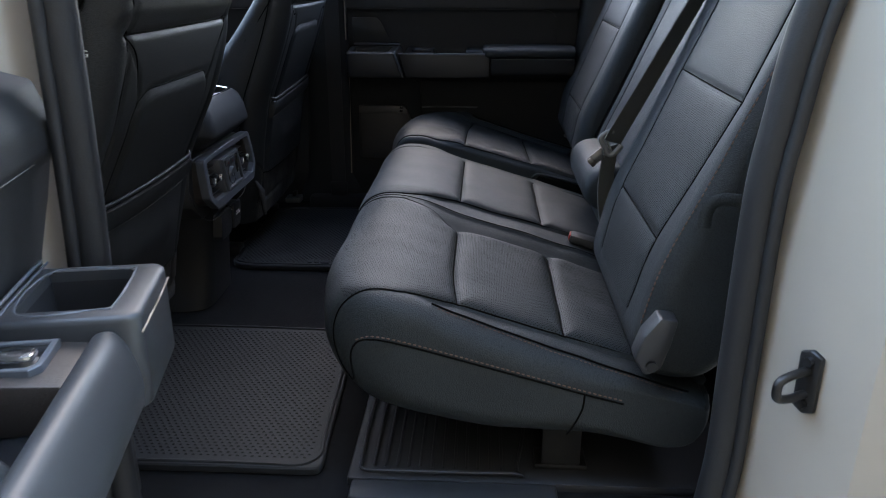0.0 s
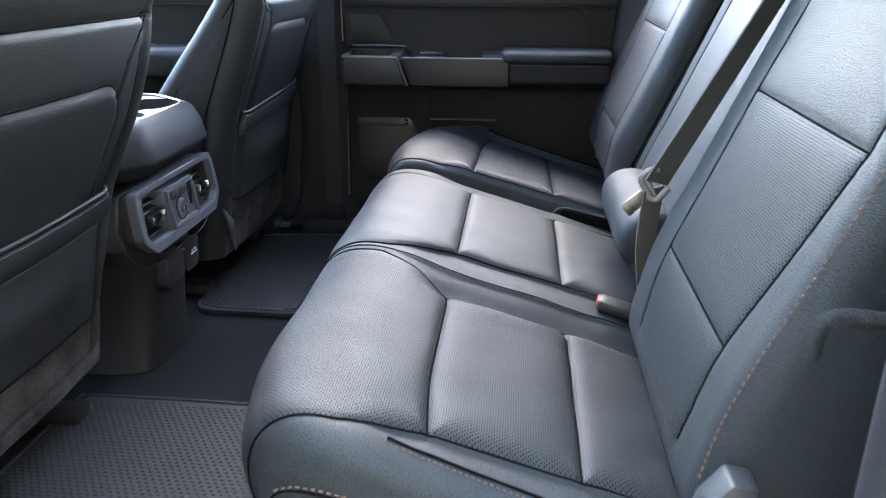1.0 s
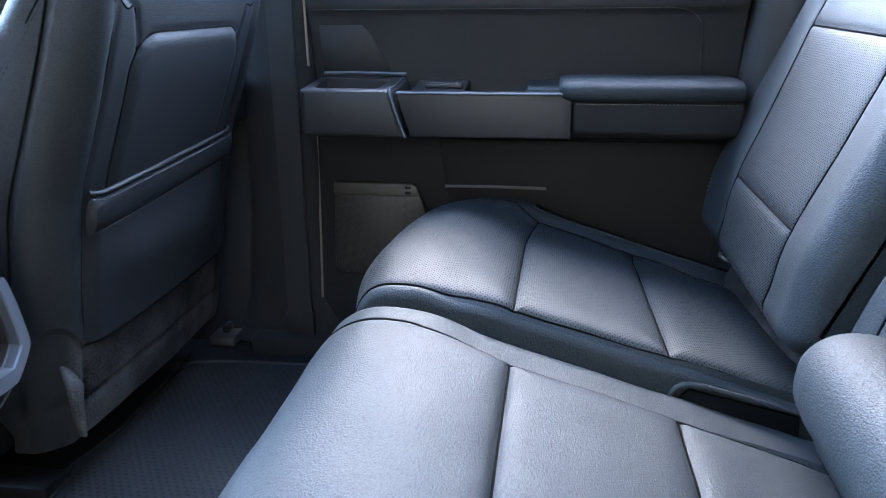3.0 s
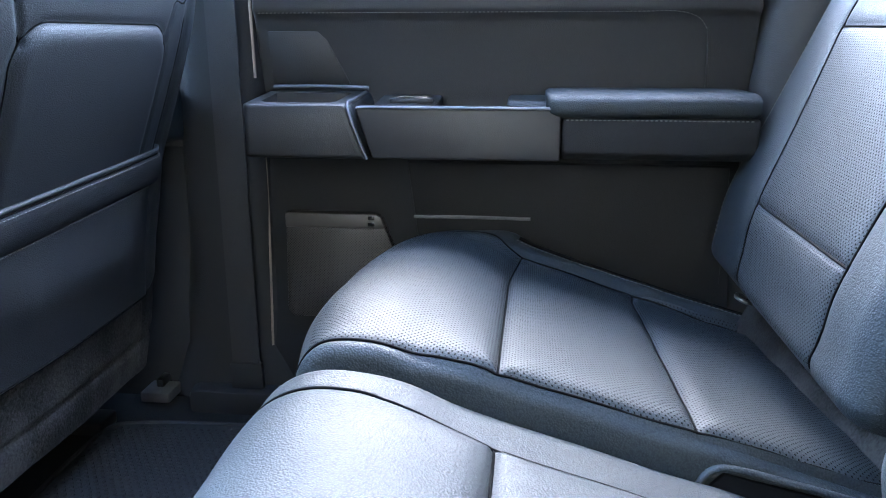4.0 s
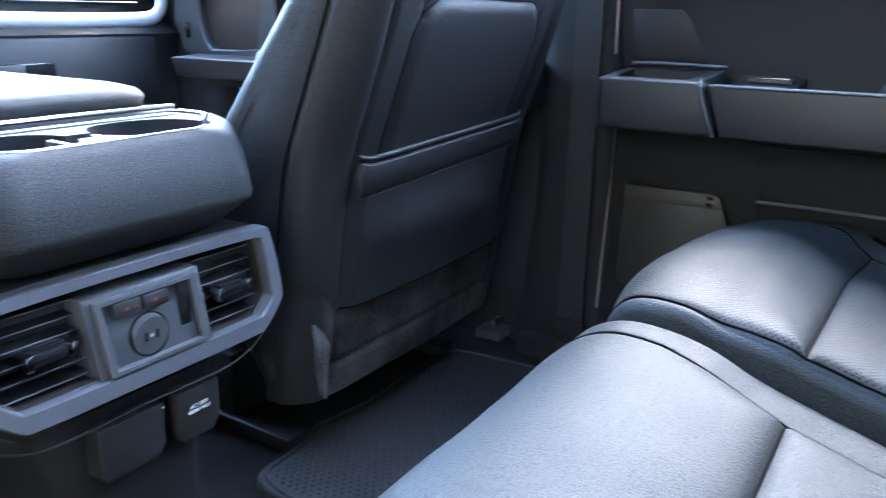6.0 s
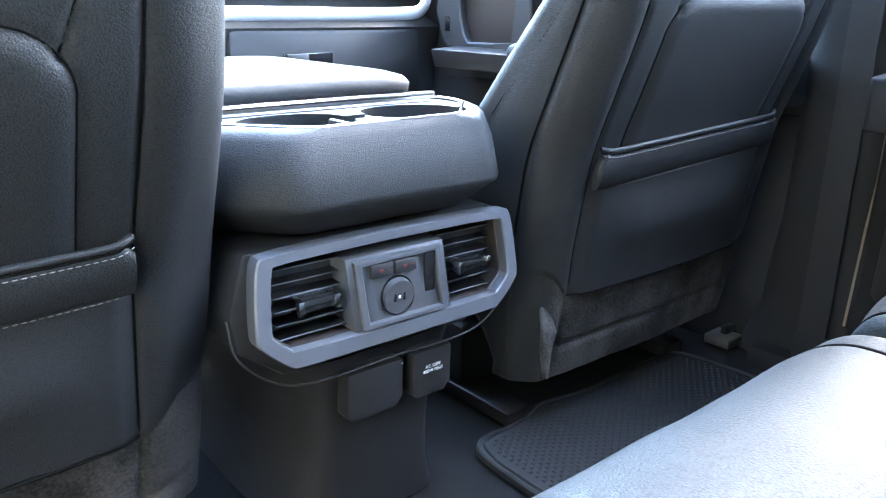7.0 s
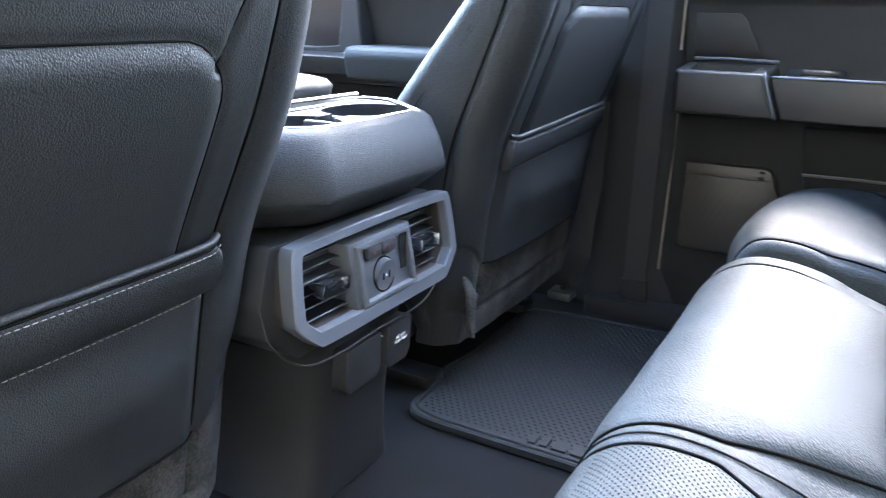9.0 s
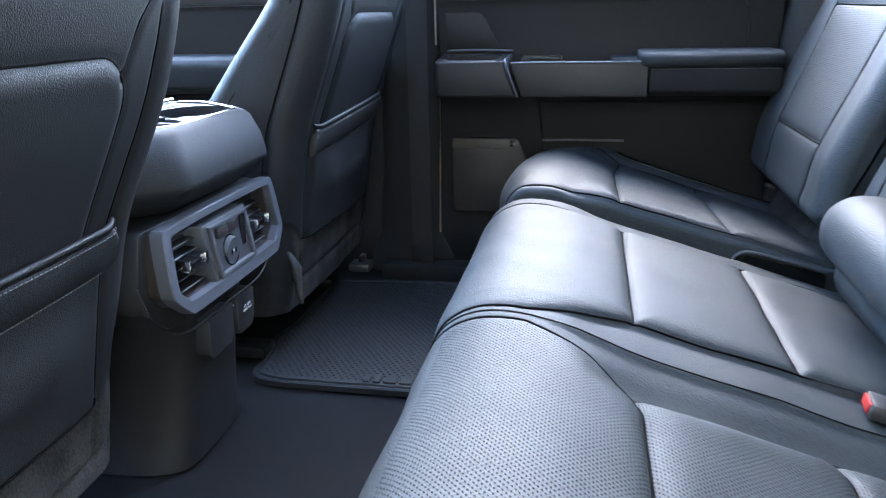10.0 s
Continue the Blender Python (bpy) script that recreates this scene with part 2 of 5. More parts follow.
def tube(name, pts, r, mat, parent=None, label="", steps=40, sides=8, closed=False, flat=1.0):
    c, _, _ = curve_points(pts, steps, closed)
    n = len(c)
    verts, faces = [], []
    side = None
    for i in range(n):
        d = Vector(c[(i + 1) % n if closed else min(i + 1, n - 1)]) - Vector(c[i - 1 if (closed or i) else 0])
        d.normalize()
        if side is None:
            side = d.cross(Vector((0, 0, 1)))
            if side.length < 0.2:
                side = d.cross(Vector((1, 0, 0)))
        side = (side - d * side.dot(d)).normalized()
        top = side.cross(d).normalized()
        for k in range(sides):
            a = 2 * math.pi * k / sides
            verts.append(Vector(c[i]) + side * (r * math.cos(a)) + top * (r * flat * math.sin(a)))
    for i in range(n if closed else n - 1):
        for k in range(sides):
            a, b = i * sides, ((i + 1) % n) * sides
            faces.append((a + k, a + (k + 1) % sides, b + (k + 1) % sides, b + k))
    if not closed:
        faces.append(tuple(range(sides))[::-1])
        faces.append(tuple(range((n - 1) * sides, n * sides)))
    return part_data(name, verts, faces, mat, parent, label)


def stitches(name, lines, mat, parent, pitch=0.0065, long=0.0045, r=0.0007, label=""):
    """Short threads along polylines: one mesh."""
    verts, faces = [], []
    for line in lines:
        c, s, total = curve_points(line, max(8, len(line) * 6))
        for k in range(int(total / pitch)):
            a, b = k * pitch, k * pitch + long
            if b > total:
                break
            p = Vector([np.interp(a, s, c[:, i]) for i in range(3)])
            q = Vector([np.interp(b, s, c[:, i]) for i in range(3)])
            d = (q - p).normalized()
            side = d.cross(Vector((0.3, 0.2, 0.93))).normalized()
            top = side.cross(d)
            base = len(verts)
            for w, e in ((0.0, p), (1.0, p + (q - p) * 0.25), (1.0, p + (q - p) * 0.75), (0.0, q)):
                for sx, sy in ((1, 0), (0, 1), (-1, 0), (0, -1)):
                    verts.append(e + side * (sx * r * (0.3 + 0.7 * w)) + top * (sy * r * (0.3 + 0.7 * w)))
            for i in range(3):
                for j in range(4):
                    faces.append((base + i * 4 + j, base + i * 4 + (j + 1) % 4, base + i * 4 + 4 + (j + 1) % 4, base + i * 4 + 4 + j))
            faces.append((base + 3, base + 2, base + 1, base))
            faces.append((base + 12, base + 13, base + 14, base + 15))
    return part_data(name, verts, faces, mat, parent, label)


def smooth_step(x):
    x = np.clip(x, 0, 1)
    return x * x * (3 - 2 * x)


class Pad:
    """An upholstered body: a closed side profile in (x, z) carried across y, with rounded ends, sewn seams and puffed panels between them."""

    def __init__(self, profile, y0, y1, edge=0.04, rows=260, step=0.0026, corner=(0, 0), lifts=None):
        self.c, self.u, self.total = curve_points(profile, rows, True)
        d = np.roll(self.c, -1, 0) - np.roll(self.c, 1, 0)
        d /= np.linalg.norm(d, axis=1)[:, None]
        self.n = np.stack([-d[:, 1], d[:, 0]], 1)
        if np.sum((self.c - self.c.mean(0)) * self.n) < 0:
            self.n = -self.n
        e0, e1 = edge if isinstance(edge, tuple) else (edge, edge)
        self.y = np.concatenate([y0 + e0 * (1 - np.cos(np.linspace(0, math.pi / 2, 16)))[:-1],
                                 np.linspace(y0 + e0, y1 - e1, max(8, int((y1 - y0 - e0 - e1) / step))),
                                 y1 - e1 * (1 - np.cos(np.linspace(math.pi / 2, 0, 12)))[1:]])
        self.inset = np.zeros_like(self.y)
        for e, d in ((e0, self.y - y0), (e1, y1 - self.y)):
            k = np.clip(e - d, 0, e)
            self.inset += (e - np.sqrt(np.maximum(e ** 2 - k ** 2, 0))) * 0.95
        self.back = np.zeros_like(self.y)
        self.rise = np.interp(self.y, *lifts) if lifts else np.zeros_like(self.y)
        for c, d in ((corner[0], self.y - y0), (corner[1], y1 - self.y)):
            if c:
                self.back += (0.048 if c < 0.08 else 0.010) * np.clip(1 - d / 0.2, 0, 1) ** 1.5
                t = np.clip(1 - d / c, 0, 1)
                self.back += c * 0.8 * (1 - np.sqrt(np.maximum(1 - t * t, 0)))
        self.U, self.Y = np.meshgrid(self.u, self.y, indexing="ij")
        self.D = np.zeros_like(self.U)
        self.near = np.full_like(self.U, 9.0)
        self.lines = []
        self.round = np.ones_like(self.u)

    def along(self, x=None, z=None, lo=0, hi=1):
        """Length along the profile at a given x or z, looked for between two fractions of it."""
        f = self.u / self.total
        ok = (f >= lo) & (f <= hi)
        v = np.where(ok, np.abs((self.c[:, 0] - x) if x is not None else (self.c[:, 1] - z)), 9)
        return self.u[int(np.argmin(v))]

    def seam(self, pts, width=0.0034, depth=0.0014):
        """pts: (u, y)."""
        dist = np.full_like(self.U, 9.0)
        for (u0, y0), (u1, y1) in zip(pts, pts[1:]):
            du, dy = u1 - u0, y1 - y0
            t = np.clip(((self.U - u0) * du + (self.Y - y0) * dy) / (du * du + dy * dy + 1e-12), 0, 1)
            dist = np.minimum(dist, np.hypot(self.U - u0 - t * du, self.Y - y0 - t * dy))
        self.D -= depth * np.exp(-(dist / width) ** 2)
        self.near = np.minimum(self.near, dist)
        self.lines.append(pts)

    def sew(self, parent, fine=()):
        """A dark line in the bottom of each seam, standing in for its shade."""
        o = parent.location
        for number, pts in enumerate(self.lines):
            length = [0.0]
            for (a, b), (c, d) in zip(pts, pts[1:]):
                length.append(length[-1] + math.hypot(c - a, d - b))
            run = []
            for t in np.linspace(0, length[-1], max(6, int(length[-1] / 0.008))):
                p = self.at(np.interp(t, length, [q[0] for q in pts]), np.interp(t, length, [q[1] for q in pts]), 0.0011)
                run.append((p[0] - o[0], p[1] - o[1], p[2] - o[2]))
            tube("seam", run, 0.0008 if number in fine else 0.0012, SEAM, parent, "", steps=len(run) * 2, sides=6)

    def puff(self, h=0.010, reach=0.022, share=1.0):
        self.D += share * h * (1 - np.exp(-self.near / reach))

    def points(self):
        off = self.D - self.inset[None, :] * self.round[:, None]
        x = self.c[:, 0][:, None] + self.n[:, 0][:, None] * off
        z = self.c[:, 1][:, None] + self.n[:, 1][:, None] * off
        x = x + self.back[None, :] * np.clip((0.10 - self.c[:, 0]) / 0.35, 0, 1)[:, None]
        z = z + self.rise[None, :]
        return np.stack([x, np.broadcast_to(self.y[None, :], x.shape), z], 2)

    def at(self, u, y, lift=0.0):
        """The surface's point at (u, y)."""
        i = min(max(int(np.searchsorted(self.u, u)) - 1, 0), len(self.u) - 2)
        f = (u - self.u[i]) / (self.u[i + 1] - self.u[i])
        c = self.c[i] * (1 - f) + self.c[i + 1] * f
        n = self.n[i] * (1 - f) + self.n[i + 1] * f
        off = np.interp(y, self.y, self.D[i] * (1 - f) + self.D[i + 1] * f - self.inset * self.round[i]) + lift
        shift = np.interp(y, self.y, self.back) * min(max((0.10 - c[0]) / 0.35, 0), 1)
        return (c[0] + n[0] * off + shift, y, c[1] + n[1] * off + float(np.interp(y, self.y, self.rise)))

    def make(self, name, mats, parent, label="", choose=None):
        p = self.points()
        nu, ny = p.shape[:2]
        verts = p.reshape(-1, 3) - np.array(parent.matrix_basis.translation)
        faces, index = [], []
        pick = choose(self.U, self.Y) if choose else None
        for i in range(nu):
            k = (i + 1) % nu
            for j in range(ny - 1):
                faces.append((i * ny + j, i * ny + j + 1, k * ny + j + 1, k * ny + j))
                index.append(int(pick[i, j]) if choose else 0)
        faces.append(tuple(i * ny for i in range(nu)))
        faces.append(tuple(i * ny + ny - 1 for i in range(nu))[::-1])
        index += [0, 0]
        return part_data(name, verts, faces, mats, parent, label, index, sharp=70)


def writing(name, text, size, m, mat, parent=None, depth=0.0003):
    """Raised lettering as a mesh."""
    cu = bpy.data.curves.new(name, "FONT")
    cu.body, cu.size, cu.extrude, cu.align_x, cu.align_y = text, size, depth, "CENTER", "CENTER"
    tmp = bpy.data.objects.new(name, cu)
    me = bpy.data.meshes.new_from_object(tmp)
    bpy.data.objects.remove(tmp)
    me.transform(m)
    me.materials.append(mat)
    ob = new(name, me)
    if parent is not None:
        ob.parent = parent
    return ob


# ---- the cab and the ground ----
def plain(name, centre, size, mat, label, category, bevel=0.006):
    return tagged(box(name, centre, size, mat, None, "", bevel), label, category, "", "structure")


me = bpy.data.meshes.new("ground")
me.from_pydata([(-400, -400, -0.78), (400, -400, -0.78), (400, 400, -0.78), (-400, 400, -0.78)], [], [(0, 1, 2, 3)])
me.materials.append(CONCRETE)
tagged(new("ground", me), "warm grey concrete yard outside the truck", "ground", "", "structure")

plain("floor", (-0.72, CY, -0.035), (2.4, 1.62, 0.05), CARPET, "black carpeted cab floor", "floor")
# roof opening and pane are added, unseen, to let sky light into the cab
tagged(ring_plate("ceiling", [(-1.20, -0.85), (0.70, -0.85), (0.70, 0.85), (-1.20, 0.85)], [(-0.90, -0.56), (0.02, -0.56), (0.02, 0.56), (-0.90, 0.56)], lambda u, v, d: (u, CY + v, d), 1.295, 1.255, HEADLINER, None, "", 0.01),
       "grey fabric headliner round an added opening for sky light", "ceiling", "", "structure")
plain("fill_light_pane", (-0.44, CY, 1.282), (0.96, 1.16, 0.005), FILL_GLASS, "unseen tinted roof pane added to let in sky light", "window", 0.001)
plain("window_rear", (0.665, CY, 0.95), (0.006, 1.60, 0.46), PRIVACY, "dark tinted rear window", "window", 0.001)
me = bpy.data.meshes.new("windscreen")
me.from_pydata([(-1.85, CY - 0.80, 0.68), (-1.85, CY + 0.80, 0.68), (-1.19, CY + 0.76, 1.24), (-1.19, CY - 0.76, 1.24)], [], [(0, 1, 2, 3)])
me.materials.append(SCREEN_GLASS)
tagged(new("window_front", me), "lightly tinted windscreen above the dashboard", "window", "", "structure")
plain("window_far", (0.03, 2.535, 0.965), (1.02, 0.005, 0.47), DOOR_GLASS, "tinted window of the far rear door", "window", 0.001)
for side, y in (("far", 2.535), ("near", 2 * CY - 2.535)):
    plain("window_front_" + side, (-1.04, y, 0.965), (0.92, 0.005, 0.47), DOOR_GLASS, "tinted window of the front door", "window", 0.001)
# unseen walls, added to hold back sky light from ahead and the near side
plain("light_block_wall_ahead", (-8.0, 3.0, 0.5), (0.3, 14.0, 2.6), BLOCKER, "low dark unseen wall added ahead to block sky light", "wall")
plain("light_block_wall", (0, -1.9, 2.8), (26, 0.3, 7.2), BLOCKER, "tall dark unseen wall added beside the truck to block sky light", "wall")
plain("wall_rear", (0.66, CY, 0.35), (0.05, 1.75, 0.80), SOFT_PLASTIC, "black trimmed rear wall of the cab", "wall")
for side, y in (("near", 0.83), ("far", 2 * CY - 0.83)):
    plain("roof_rail_" + side, (-0.25, y + (0.02 if side == "near" else -0.02), 1.20), (1.9, 0.10, 0.10), HEADLINER, "grey roof rail trim above the doors", "trim", 0.02)
plain("header_front", (-1.17, CY, 1.25), (0.10, 1.66, 0.06), HEADLINER, "grey header above the windscreen", "trim", 0.02)
plain("header_rear", (0.63, CY, 1.20), (0.08, 1.66, 0.10), HEADLINER, "grey header above the rear window", "trim", 0.02)
for side, y in (("near", 0.88), ("far", 2 * CY - 0.88)):
    a, b = (-1.18, y, 1.22), (-1.85, y - (0.03 if side == "near" else -0.03), 0.66)
    tagged(tube("pillar_front_" + side, [a, ((a[0] + b[0]) / 2 - 0.02, y, 0.96), b], 0.045, HEADLINER, steps=12), "grey windscreen pillar", "pillar", "", "structure")
    q = 0.79 if side == "near" else 2 * CY - 0.79
    plain("pillar_rear_" + side, (0.61, q + (0.03 if side == "near" else -0.03), 0.98), (0.14, 0.10, 0.40), HEADLINER, "grey upper rear pillar trim", "pillar", 0.02)


def lofted(name, rings, mat, parent=None, label="", sharp=50, caps=True):
    n = len(rings[0])
    verts = [v for r in rings for v in r]
    faces = []
    for k in range(len(rings) - 1):
        for i in range(n):
            j = (i + 1) % n
            faces.append((k * n + i, k * n + j, (k + 1) * n + j, (k + 1) * n + i))
    if caps:
        faces.append(tuple(range(n))[::-1])
        faces.append(tuple(range((len(rings) - 1) * n, len(rings) * n)))
    bm = bmesh.new()
    bv = [bm.verts.new(v) for v in verts]
    for f in faces:
        bm.faces.new([bv[i] for i in f])
    return part(name, bm, mat, parent, label, sharp=sharp)


def superellipse(cx, cy, hx, hy, z, power=4.0, n=64):
    out = []
    for k in range(n):
        a = 2 * math.pi * k / n
        c, s = math.cos(a), math.sin(a)
        out.append((cx + hx * math.copysign(abs(c) ** (2 / power), c), cy + hy * math.copysign(abs(s) ** (2 / power), s), z))
    return out


# far middle pillar: trim that widens towards the sill
tagged(lofted("pillar_middle_far", [superellipse(cx, 2.55, hx, hy, z, 4) for cx, hx, hy, z in (
    (-0.50, 0.13, 0.09, 0.0), (-0.50, 0.10, 0.085, 0.10), (-0.50, 0.078, 0.08, 0.25), (-0.50, 0.072, 0.08, 0.55), (-0.50, 0.070, 0.07, 0.75), (-0.50, 0.065, 0.06, 1.2))],
    MATT_PLASTIC), "black plastic middle pillar trim", "pillar", "", "structure")
tagged(lofted("pillar_rear_lower_far", [superellipse(cx, 2.54, hx, 0.10, z, 4) for cx, hx, z in (
    (0.49, 0.21, 0.0), (0.49, 0.208, 0.3), (0.49, 0.206, 0.5), (0.50, 0.205, 0.7), (0.58, 0.16, 1.2))], SOFT_PLASTIC),
    "black plastic rear pillar trim", "pillar", "", "structure")
plain("sill_far", (-0.10, 2.50, 0.0), (0.95, 0.14, 0.06), MATT_PLASTIC, "black plastic door sill", "sill", 0.015)

# near opening: painted jambs, rubber seal, sill
tagged(lofted("pillar_middle_near", [[(x0, 0.76, z), (x1, 0.78, z), (x1 + 0.02, 0.86, z), (x1 + 0.01, 0.93, z), (x0, 0.95, z)] for x0, x1, z in (
    (-0.61, -0.530, -0.05), (-0.61, -0.516, 0.2), (-0.61, -0.511, 0.5), (-0.61, -0.506, 0.9), (-0.61, -0.506, 1.22))], PAINT, sharp=30),
    "warm white painted middle door pillar", "pillar", "", "structure")
tagged(lofted("pillar_trim_near", [superellipse(-0.565 + dx, 0.93, 0.055, 0.035, z, 4) for dx, z in ((0.0, -0.01), (0, 0.3), (0.01, 0.6), (0.02, 1.2))], SOFT_PLASTIC),
    "black plastic middle pillar trim", "pillar", "", "structure")
jamb = []
for z, x in ((-0.30, 0.315), (-0.08, 0.315), (0.10, 0.317), (0.27, 0.320), (0.45, 0.324), (0.60, 0.338), (0.72, 0.350), (0.9, 0.40), (1.22, 0.52)):
    jamb.append([(x, 0.83, z), (x + 0.008, 0.80, z), (x + 0.034, 0.735, z), (x + 0.065, 0.68, z), (x + 0.12, 0.655, z), (0.80, 0.64, z), (0.80, 0.83, z)])
tagged(lofted("body_side_near", jamb, PAINT, sharp=25), "warm white painted door jamb and bodywork", "bodywork", "", "structure")
tube_pts = [(0.50, 0.82, 1.18), (0.385, 0.82, 0.90), (0.330, 0.82, 0.70), (0.314, 0.82, 0.59), (0.305, 0.82, 0.50), (0.303, 0.82, 0.30), (0.300, 0.82, 0.14), (0.27, 0.82, 0.01), (0.16, 0.82, -0.035), (-0.2, 0.83, -0.04),
            (-0.42, 0.83, -0.03), (-0.47, 0.83, 0.05), (-0.465, 0.83, 0.3), (-0.455, 0.83, 0.6), (-0.45, 0.83, 1.18)]
tagged(tube("door_seal", tube_pts, 0.020, SEAL, steps=160, sides=12), "black rubber door seal round the opening", "seal", "", "structure")
tagged(tube("door_seal_lip", [(x + (0.012 if x > 0 else -0.012), y - 0.02, z) for x, y, z in tube_pts], 0.008, SEAL, steps=160, sides=8), "thin black rubber lip of the door seal", "seal", "", "structure")
plain("sill_near", (-0.10, 0.80, -0.09), (0.80, 0.22, 0.10), PAINT, "warm white painted door sill", "sill", 0.02)
plain("sill_plate_near", (-0.06, 0.955, -0.03), (0.42, 0.12, 0.03), GREY_COVER, "grey plastic scuff plate on the sill", "sill", 0.008)
tagged(lofted("pillar_rear_lower_near", [superellipse(cx, 0.890, hx, 0.035, z, 4) for cx, hx, z in (
    (0.42, 0.09, -0.03), (0.43, 0.09, 0.3), (0.44, 0.09, 0.5), (0.49, 0.11, 0.7), (0.58, 0.10, 1.2))], SOFT_PLASTIC),
    "black plastic rear pillar trim by the opening", "pillar", "", "structure")

# ---- rear bench ----
BENCH = [(0.33, 0.165), (0.25, 0.195), (0.125, 0.235), (-0.045, 0.285), (-0.120, 0.310), (-0.188, 0.317), (-0.231, 0.298), (-0.250, 0.259), (-0.244, 0.205), (-0.212, 0.160),
         (-0.15, 0.130), (0.0, 0.105), (0.15, 0.10), (0.30, 0.09)]
BENCH_FAR = [(0.33, 0.165), (0.25, 0.195), (0.125, 0.233), (-0.045, 0.281), (-0.105, 0.305), (-0.155, 0.319), (-0.205, 0.317), (-0.235, 0.295), (-0.248, 0.256), (-0.240, 0.205), (-0.212, 0.160),
             (-0.15, 0.130), (0.0, 0.105), (0.15, 0.10), (0.30, 0.09)]
BACK = [(0.222, 0.225), (0.232, 0.30), (0.252, 0.37), (0.295, 0.47), (0.338, 0.573), (0.39, 0.70), (0.445, 0.85), (0.475, 0.93), (0.52, 0.955), (0.565, 0.93), (0.55, 0.85), (0.47, 0.55), (0.39, 0.30),
        (0.33, 0.20), (0.26, 0.19)]


def bench_cushion(name, y0, y1, inserts, parent, label, strips=(), corner=(0, 0), lift=0.0, plain_from=9.0, short=0.0, bolster=0.0, lifts=None, edge=0.020, profile=BENCH, dip=None, nose=None):
    pad = Pad([(x + short * min(max(-x / 0.25, 0), 1), z + lift) for x, z in profile], y0, y1, edge=edge, rows=420, corner=corner, lifts=lifts)
    pad.round = np.interp(pad.c[:, 0], [0.12, 0.26], [1.0, 0.3])
    u1, u2 = pad.along(x=-0.045, hi=0.6), pad.along(x=0.125, hi=0.6)
    ur, uf = pad.along(x=0.30, hi=0.3), pad.along(z=0.17 + lift, lo=0.3, hi=0.7)
    um = pad.along(x=-0.15, hi=0.6)
    ue = pad.along(x=-0.215, hi=0.7)
    bounds = []
    for a, b, fa, fb in inserts:
        pad.seam([(ur, a + 0.012), (u2, a + 0.003), (u1, a), (um, fa), (ue, fa), (uf, fa)])
        pad.seam([(ur, b - 0.012), (u2, b - 0.003), (u1, b), (um, fb), (ue, fb), (uf, fb)])
        pad.seam([(u1, a), (u1, b)])
        pad.seam([(u2, a + 0.003), (u2, b - 0.003)])
        bounds.append((a, b, fa, fb))
    for s in strips:
        pad.seam(s(u2, u1, um, ue, uf, ur), 0.002, 0.0007)
    share = np.full_like(pad.U, 0.04)
    for a, b, fa, fb in bounds:
        lo = np.interp(pad.U, [ur, u1, um, uf], [a, a, fa, fa])
        hi = np.interp(pad.U, [ur, u1, um, uf], [b, b, fb, fb])
        share[(pad.Y > lo) & (pad.Y < hi)] = 1.0
    share *= 0.22 + 0.78 * smooth_step((ue - pad.U) / (ue - u1))
    pad.puff(0.0090, 0.011, share)
    pad.D -= 0.0045 * (share < 0.1) * (pad.U < um) * smooth_step((um - pad.U) / 0.08) * smooth_step(pad.near / 0.006)
    wob = np.array([[noise.noise(Vector((u * 14, y * 14, 1.7))) for y in pad.y[::4]] for u in pad.u[::4]])
    wob = np.repeat(np.repeat(wob, 4, 0), 4, 1)[:pad.D.shape[0], :pad.D.shape[1]]
    k = np.ones(9) / 9
    wob = np.apply_along_axis(lambda r: np.convolve(np.pad(r, 4, mode="edge"), k, "valid"), 0, wob)
    wob = np.apply_along_axis(lambda r: np.convolve(np.pad(r, 4, mode="edge"), k, "valid"), 1, wob)
    pad.D += 0.0024 * wob
    fold = np.array([[noise.noise(Vector((u * 30 + y * 12, y * 16 - u * 10, 4.2))) for y in pad.y[::4]] for u in pad.u[::4]])
    fold = np.repeat(np.repeat(fold, 4, 0), 4, 1)[:pad.D.shape[0], :pad.D.shape[1]]
    for axis in (0, 1):
        fold = np.apply_along_axis(lambda r: np.convolve(np.pad(r, 4, mode="edge"), k, "valid"), axis, fold)
    pad.D += 0.0018 * fold * (pad.U < u2)
    if dip:
        # the trench that the sitter's edge has pressed beside the strip
        pad.D -= 0.014 * np.exp(-((pad.Y - dip) / 0.030) ** 2) * smooth_step((u1 + 0.065 - pad.U) / 0.065)
    if nose:
        pad.D -= 0.017 * np.exp(-((pad.Y - nose) / 0.075) ** 2) * smooth_step((pad.U - u1 - 0.01) / 0.07)
    if bolster:
        top = ((pad.U > ur * 0.5) & (pad.U < ue)).astype(float)
        pad.D += bolster * smooth_step((pad.Y - (y1 - 0.078)) / 0.05) * top * smooth_step((u1 + 0.12 - pad.U) / 0.08)

    def choose(U, Y):
        m = np.zeros_like(U, int)
        for a, b, fa, fb in bounds:
            lo = np.interp(U, [ur, u1, um, uf], [a, a, fa, fa])
            hi = np.interp(U, [ur, u1, um, uf], [b, b, fb, fb])
            m |= ((Y > lo) & (Y < hi) & (U > ur) & (U < ue + 0.012) & (Y < plain_from)).astype(int)
        return m
    pad.make(name, [LEATHER, PERFORATED], parent, label, choose)
    pad.sew(parent, [4 * len(inserts)])
    return pad, (ur, u2, u1, um, ue, uf)


def rel(pts, parent):
    o = parent.location
    return [(p[0] - o[0], p[1] - o[1], p[2] - o[2]) for p in pts]


